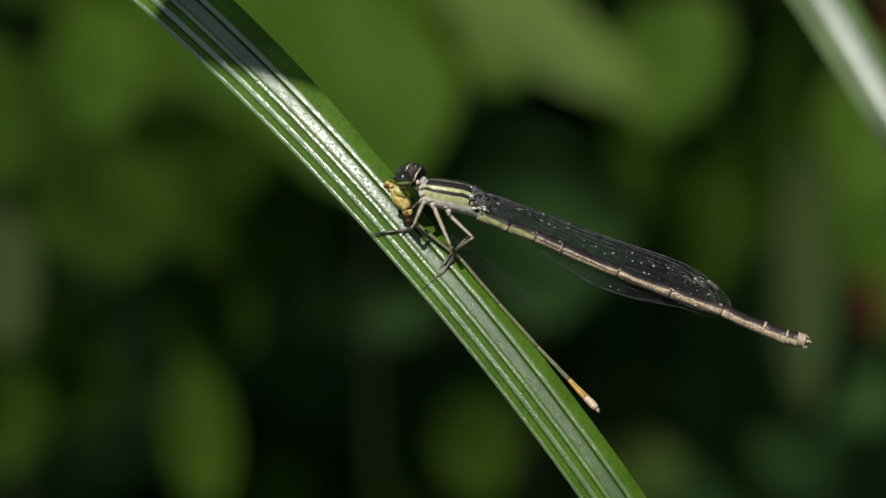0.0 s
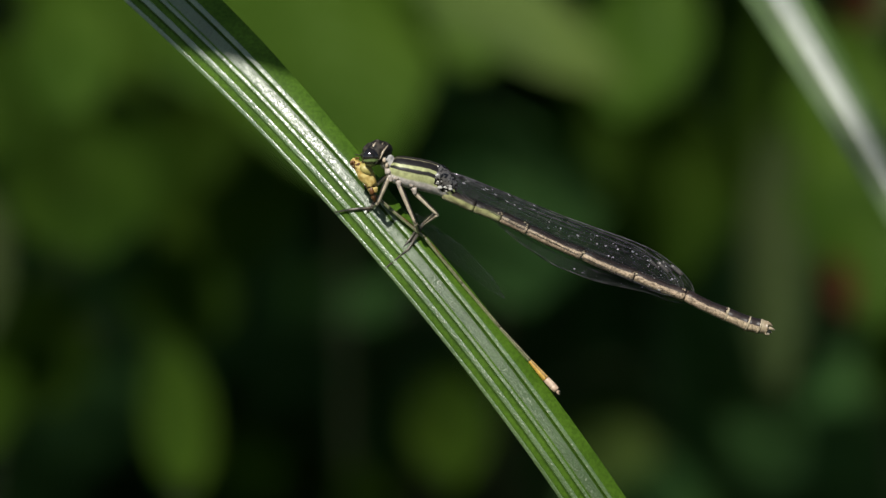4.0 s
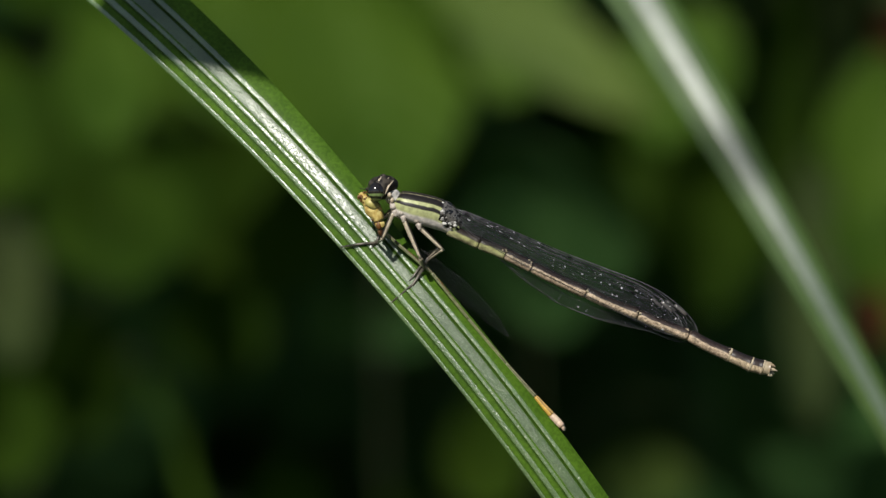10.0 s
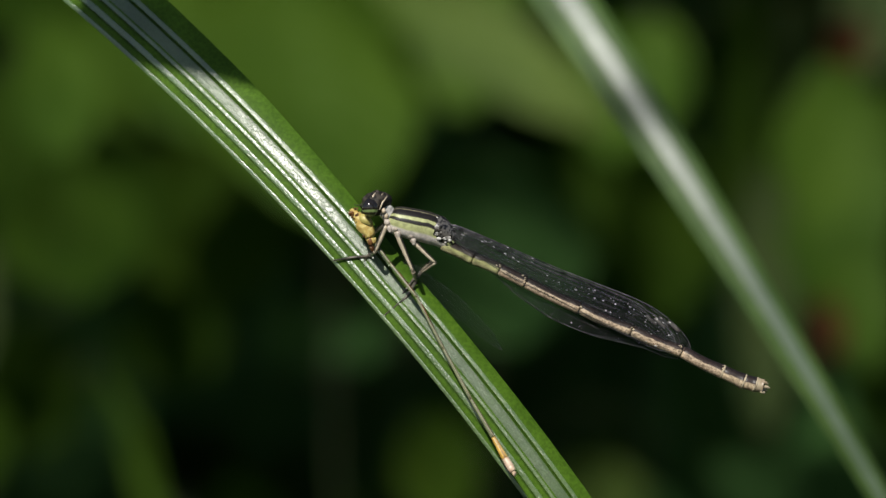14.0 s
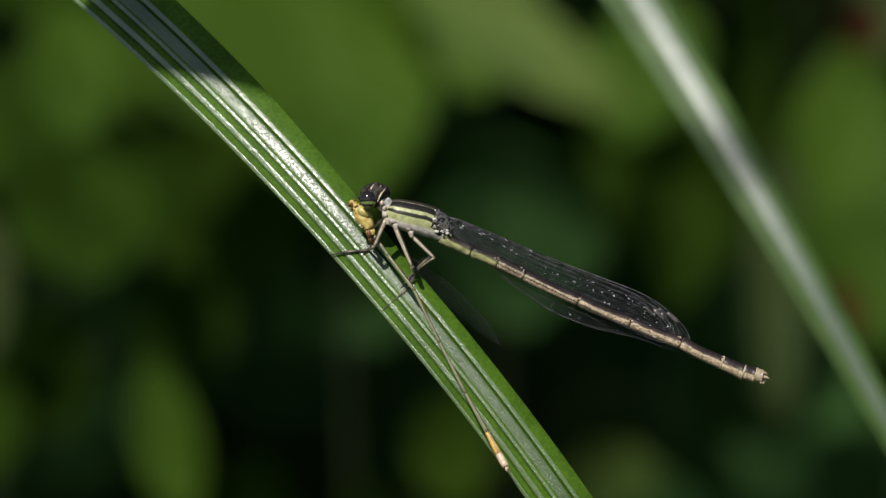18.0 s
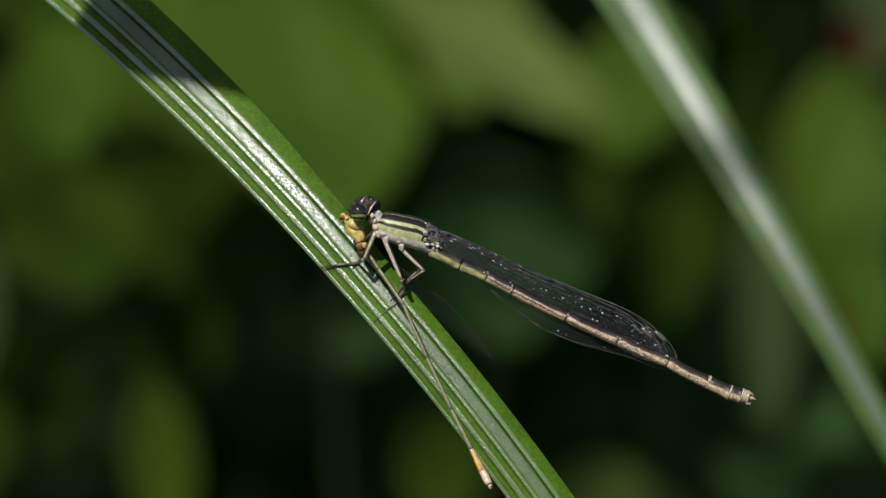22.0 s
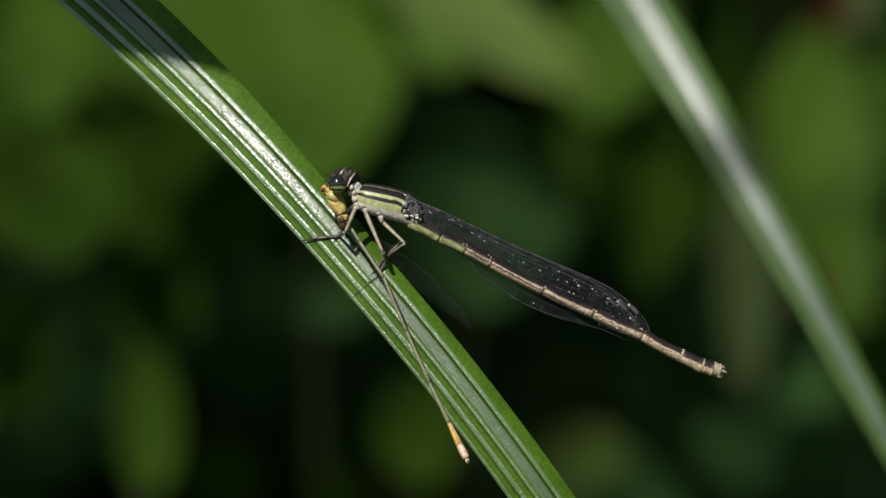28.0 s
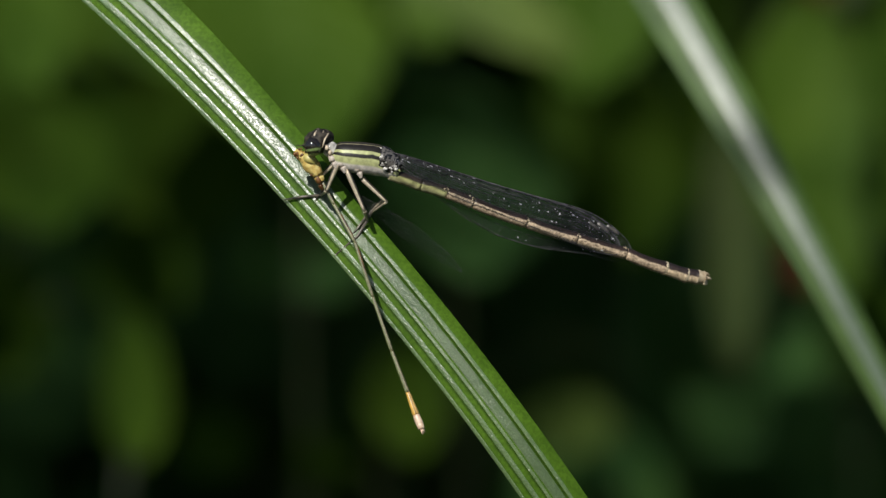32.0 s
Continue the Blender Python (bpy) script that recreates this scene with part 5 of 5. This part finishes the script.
    rows = [
        (0, pose(0.000112, 0, -0.000121, 0, 1.23, 0)), (0.5, pose(0.000113, 0, -0.000128, 0, 2, 0)),
        (1, pose(0.000146, 0, -0.000075, 0, 0.94, 0)), (1.5, pose(0.000178, 0, -0.000095, 0, 2.04, 0)),
        (2, pose(0.000178, 0, -0.00003, 0, 1.34, 0)), (2.5, pose(0.000116, 0, -0.000032, 0, 1.35, 0)),
        (3, pose(0.000089, 0, -0.000015, 0, 1.03, 0)), (3.5, pose(0.000063, 0, -0.000001, 0, 0.03, 0)),
        (4, pose(0, 0, 0, 0, 0, 0)), (4.5, pose(0.00006, 0, -0.000004, 0, 0.05, 0)),
        (6.5, pose(0.000082, 0, -0.000014, 0, 0.4, 0)), (7, pose(0.00008, 0, -0.000015, 0, 0.36, 0)),
        (7.5, pose(0.000023, 0, -0.000016, 0, 0.43, 0)), (8, pose(-0.000106, 0, -0.000012, 0, 0.3, 0)),
        (8.5, pose(-0.000079, 0, 0.000002, 0, -0.1, 0)), (9, pose(-0.000053, 0, 0.000135, 0, -1.22, 0)),
        (9.5, pose(-0.000055, 0, 0.000074, 0, -1.98, 0)), (10, pose(-0.000037, 0, 0.000127, 0, -1.79, 0)),
        (10.5, pose(-0.000063, 0, -0.000008, 0, -2.07, 0)), (11, pose(-0.000039, 0, 0.000107, 0, -2.61, 0)),
        (11.5, pose(0.000019, 0, 0.000173, 0, -1.2, 0)), (12, pose(0, 0, 0.000182, 0, -2.05, 0)),
        (12.5, pose(-0.000015, 0, 0.000249, 0, -1.54, 0)), (13, pose(-0.000024, 0, 0.000193, 0, -1.01, 0)),
        (13.5, pose(-0.000153, 0, 0.000253, 0, -1.01, 0)), (15.5, pose(-0.000098, 0, 0.000105, 0, 0.28, 0)),
        (16, pose(-0.000169, 0, 0.000105, 0, -0.41, 0)), (16.5, pose(-0.000125, 0, 0.000108, 0, -1.98, 0)),
        (17, pose(-0.000134, 0, 0.000057, 0, -1.49, 0)), (17.5, pose(-0.000131, 0, 0.000117, 0, -0.72, 0)),
        (18, pose(-0.000067, 0, 0.000115, 0, -1.38, 0)), (18.5, pose(-0.000127, 0, 0.00011, 0, -2.12, 0)),
        (19, pose(-0.00013, 0, 0.000114, 0, -1.5, 0)), (19.5, pose(-0.00007, 0, 0.000057, 0, -0.83, 0)),
        (20, pose(-0.000139, 0, 0.000122, 0, -0.93, 0)), (20.5, pose(-0.000148, 0, 0.00018, 0, -2.35, 0)),
        (21, pose(-0.000142, 0, 0.000116, 0, -2.36, 0)), (21.5, pose(-0.000146, 0, 0.000116, 0, -2.31, 0)),
        (22, pose(-0.000137, 0, 0.00012, 0, -1.63, 0)), (22.5, pose(-0.000197, 0, 0.000118, 0, -1.51, 0)),
        (23, pose(-0.000136, 0, 0.000115, 0, -1.52, 0)), (23.5, pose(-0.000134, 0, 0.000175, 0, -2.11, 0)),
        (24, pose(-0.000117, 0, 0.000105, 0, -2.03, 0)), (24.5, pose(-0.000173, 0, 0.000105, 0, -1.98, 0)),
        (25, pose(-0.000122, 0, 0.000107, 0, -1.97, 0)), (25.5, pose(-0.000142, 0, 0.000121, 0, -1.63, 0)),
        (26, pose(-0.000219, 0, 0.000181, 0, -2.41, 0)), (26.5, pose(-0.000221, 0, 0.000181, 0, -2.52, 0)),
        (28.5, pose(0.0001, 0, 0.000003, 0, -0.46, 0)), (29, pose(0.000161, 0, -0.000001, 0, 1.04, 0)),
        (29.5, pose(0.000037, 0, 0.000063, 0, -0.4, 0)), (30, pose(-0.000082, 0, 0.000058, 0, -2.4, 0)),
        (30.5, pose(0.000109, 0, 0.000064, 0, -1.73, 0)), (31, pose(0.000116, 0, 0.000064, 0, -1.7, 0)),
        (31.2, pose(0.000111, 0, 0.000065, 0, -1.76, 0)), (31.3, pose(0.000381, 0, -0.000621, 0, 9.11, 0)),
        (31.5, pose(0.000372, 0, -0.000615, 0, 8.99, 0)), (32, pose(0.000332, 0, -0.000452, 0, 5.83, 0))]
    for carried in legs:
        walk(carried, rows)
    walk(catch, [
        (0, pose(-0.004453, -0.0016, 0.40386, 0, -1.33, 0)), (0.5, pose(-0.00443, -0.0016, 0.403763, 0, -2.07, 0)),
        (1, pose(-0.004271, -0.0016, 0.403693, 0, -0.64, 0)), (1.5, pose(-0.004109, -0.0016, 0.403435, 0, -1.37, 0)),
        (2, pose(-0.004091, -0.0016, 0.403471, 0, -0.64, 0)), (2.5, pose(-0.004139, -0.0016, 0.403516, 0, -0.68, 0)),
        (3, pose(-0.004526, -0.0016, 0.403829, 0, -0.68, 0)), (3.5, pose(-0.004848, -0.0016, 0.404198, 0, 0, 0)),
        (4, pose(-0.004902, -0.0016, 0.40425, 0, 0, 0)), (4.5, pose(-0.004909, -0.0016, 0.404251, 0, -0.05, 0)),
        (6.5, pose(-0.007893, -0.0016, 0.404169, 0, 0, 0)), (7, pose(-0.007592, -0.0016, 0.404126, 0, 0.05, 0)),
        (7.5, pose(-0.00724, -0.0016, 0.404049, 0, 0, 0)), (8, pose(-0.00703, -0.0016, 0.403988, 0, 0, 0)),
        (8.5, pose(-0.00738, -0.0016, 0.403995, 0, 0, 0)), (9, pose(-0.00773, -0.0016, 0.404068, 0, 0.74, 0)),
        (9.5, pose(-0.007618, -0.0016, 0.404072, 0, 1.48, 0)), (10, pose(-0.006961, -0.0016, 0.403917, 0, 1.5, 0)),
        (10.5, pose(-0.006105, -0.0016, 0.403771, 0, 2.16, 0)), (11, pose(-0.005051, -0.0016, 0.403745, 0, 2.98, 0)),
        (11.5, pose(-0.004286, -0.0016, 0.40378, 0, 1.48, 0)), (12, pose(-0.003855, -0.0016, 0.404022, 0, 2.08, 0)),
        (12.5, pose(-0.003787, -0.0016, 0.403939, 0, 1.36, 0)), (13, pose(-0.003903, -0.0016, 0.403767, 0, 0.68, 0)),
        (13.5, pose(-0.004046, -0.0016, 0.403697, 0, 0.62, 0)), (15.5, pose(-0.004787, -0.0016, 0.403018, 0, 0, 0)),
        (16, pose(-0.004922, -0.0016, 0.403008, 0, 0.62, 0)), (16.5, pose(-0.004998, -0.0016, 0.402997, 0, 2.04, 0)),
        (17, pose(-0.005146, -0.0016, 0.402825, 0, 1.4, 0)), (17.5, pose(-0.005238, -0.0016, 0.402753, 0, 0.68, 0)),
        (18, pose(-0.005284, -0.0016, 0.402904, 0, 1.4, 0)), (18.5, pose(-0.005248, -0.0016, 0.403099, 0, 2.12, 0)),
        (19, pose(-0.005264, -0.0016, 0.40316, 0, 1.43, 0)), (19.5, pose(-0.005264, -0.0016, 0.403149, 0, 0.74, 0)),
        (20, pose(-0.005194, -0.0016, 0.403087, 0, 0.78, 0)), (20.5, pose(-0.005121, -0.0016, 0.403119, 0, 2.16, 0)),
        (21, pose(-0.005106, -0.0016, 0.403105, 0, 2.16, 0)), (21.5, pose(-0.00511, -0.0016, 0.403112, 0, 2.12, 0)),
        (22, pose(-0.005145, -0.0016, 0.403128, 0, 1.48, 0)), (22.5, pose(-0.005238, -0.0016, 0.403197, 0, 1.4, 0)),
        (23, pose(-0.005145, -0.0016, 0.403182, 0, 1.43, 0)), (23.5, pose(-0.005026, -0.0016, 0.403144, 0, 2.08, 0)),
        (24, pose(-0.004621, -0.0016, 0.402945, 0, 2.16, 0)), (24.5, pose(-0.004486, -0.0016, 0.402844, 0, 2.16, 0)),
        (25, pose(-0.004709, -0.0016, 0.402828, 0, 2.04, 0)), (25.5, pose(-0.005046, -0.0016, 0.402755, 0, 1.41, 0)),
        (26, pose(-0.005184, -0.0016, 0.402761, 0, 2.08, 0)), (26.5, pose(-0.005133, -0.0016, 0.402697, 0, 2.16, 0)),
        (28.5, pose(-0.004927, -0.0016, 0.402475, 0, 0.16, 0)), (29, pose(-0.004949, -0.0016, 0.402373, 0, -1.34, 0)),
        (29.5, pose(-0.004881, -0.0016, 0.402524, 0, 0.11, 0)), (30, pose(-0.004877, -0.0016, 0.402731, 0, 2.16, 0)),
        (30.5, pose(-0.004765, -0.0016, 0.402706, 0, 1.62, 0)), (31, pose(-0.004908, -0.0016, 0.402828, 0, 1.62, 0)),
        (31.2, pose(-0.00487, -0.0016, 0.402671, 0, 1.62, 0)), (31.3, pose(-0.00545, -0.0016, 0.402661, 0, -9.29, 0)),
        (31.5, pose(-0.005587, -0.0016, 0.402773, 0, -9.29, 0)), (32, pose(-0.005767, -0.0016, 0.403146, 0, -6.4, 0))])
    rows = [
        (0, pose(-0.0004, 0.0012, 0, 0, 2.38, 14)), (0.5, pose(-0.0004, 0.0012, 0, 0, 3.24, 14)),
        (1, pose(-0.0004, 0.0012, 0, 0, 1.95, 14)), (1.5, pose(-0.0004, 0.0012, 0, 0, 2.69, 14)),
        (2, pose(-0.0004, 0.0012, 0, 0, 3.14, 14)), (2.5, pose(-0.0004, 0.0012, 0, 0, 3.32, 14)),
        (3, pose(-0.0004, 0.0012, 0, 0, 3.05, 14)), (3.5, pose(-0.0004, 0.0012, 0, 0, 2.5, 14)),
        (4, pose(-0.0004, 0.0012, 0, 0, 2.5, 14)), (4.5, pose(-0.0004, 0.0012, 0, 0, 2.4, 14)),
        (6.5, pose(-0.0004, 0.0012, 0, 0, 2.5, 14)), (7, pose(-0.0004, 0.0012, 0, 0, 2.32, 14)),
        (7.5, pose(-0.0004, 0.0012, 0, 0, 2.24, 14)), (8, pose(-0.0004, 0.0012, 0, 0, 2.76, 14)),
        (8.5, pose(-0.0004, 0.0012, 0, 0, 2.91, 14)), (9, pose(-0.0004, 0.0012, 0, 0, 1.36, 14)),
        (9.5, pose(-0.0004, 0.0012, 0, 0, 1.16, 14)), (10, pose(-0.0004, 0.0012, 0, 0, 1.41, 14)),
        (10.5, pose(-0.0004, 0.0012, 0, 0, 0.71, 14)), (11, pose(-0.0004, 0.0012, 0, 0, 0.58, 14)),
        (11.5, pose(-0.0004, 0.0012, 0, 0, 0.49, 14)), (12, pose(-0.0004, 0.0012, 0, 0, 0.55, 14)),
        (12.5, pose(-0.0004, 0.0012, 0, 0, 0.75, 14)), (12.7, pose(0, 0, 0, 0, 7.6, 0)),
        (13, pose(0, 0, 0, 0, 8.89, 0)), (13.5, pose(0, 0, 0, 0, 11.73, 0)),
        (15.5, pose(0, 0, 0, 0, 12.54, 0)), (16, pose(0, 0, 0, 0, 12.2, 0)),
        (16.5, pose(0, 0, 0, 0, 10.79, 0)), (17, pose(0, 0, 0, 0, 11.67, 0)),
        (17.5, pose(0, 0, 0, 0, 12.31, 0)), (18, pose(0, 0, 0, 0, 12.74, 0)),
        (18.5, pose(0, 0, 0, 0, 13.42, 0)), (19, pose(0, 0, 0, 0, 14.34, 0)),
        (19.5, pose(0, 0, 0, 0, 15.03, 0)), (20, pose(0, 0, 0, 0, 15.73, 0)),
        (20.5, pose(0, 0, 0, 0, 14.6, 0)), (21, pose(0, 0, 0, 0, 13.7, 0)),
        (21.5, pose(0, 0, 0, 0, 13.75, 0)), (22, pose(0, 0, 0, 0, 14.62, 0)),
        (22.5, pose(0, 0, 0, 0, 14.61, 0)), (23, pose(0, 0, 0, 0, 14.76, 0)),
        (23.5, pose(0, 0, 0, 0, 14.6, 0)), (24, pose(0, 0, 0, 0, 14.28, 0)),
        (24.5, pose(0, 0, 0, 0, 13.86, 0)), (25, pose(0, 0, 0, 0, 13.99, 0)),
        (25.5, pose(0, 0, 0, 0, 14.62, 0)), (26, pose(0, 0, 0, 0, 13.93, 0)),
        (26.5, pose(0, 0, 0, 0, 13.94, 0)), (28.5, pose(0, 0, 0, 0, 18.25, 0)),
        (29, pose(0, 0, 0, 0, 21.9, 0)), (29.5, pose(0, 0, 0, 0, 21.03, 0)),
        (30, pose(0, 0, 0, 0, 19.38, 0)), (30.5, pose(0, 0, 0, 0, 18.92, 0)),
        (31, pose(0, 0, 0, 0, 18.92, 0)), (31.2, pose(0, 0, 0, 0, 19.83, 0)),
        (31.3, pose(0, 0, 0, 0, 29.81, 0)), (31.5, pose(0, 0, 0, 0, 30.74, 0)),
        (32, pose(0, 0, 0, 0, 28.29, 0))]
    walk(catch_abdomen, rows)


motions()
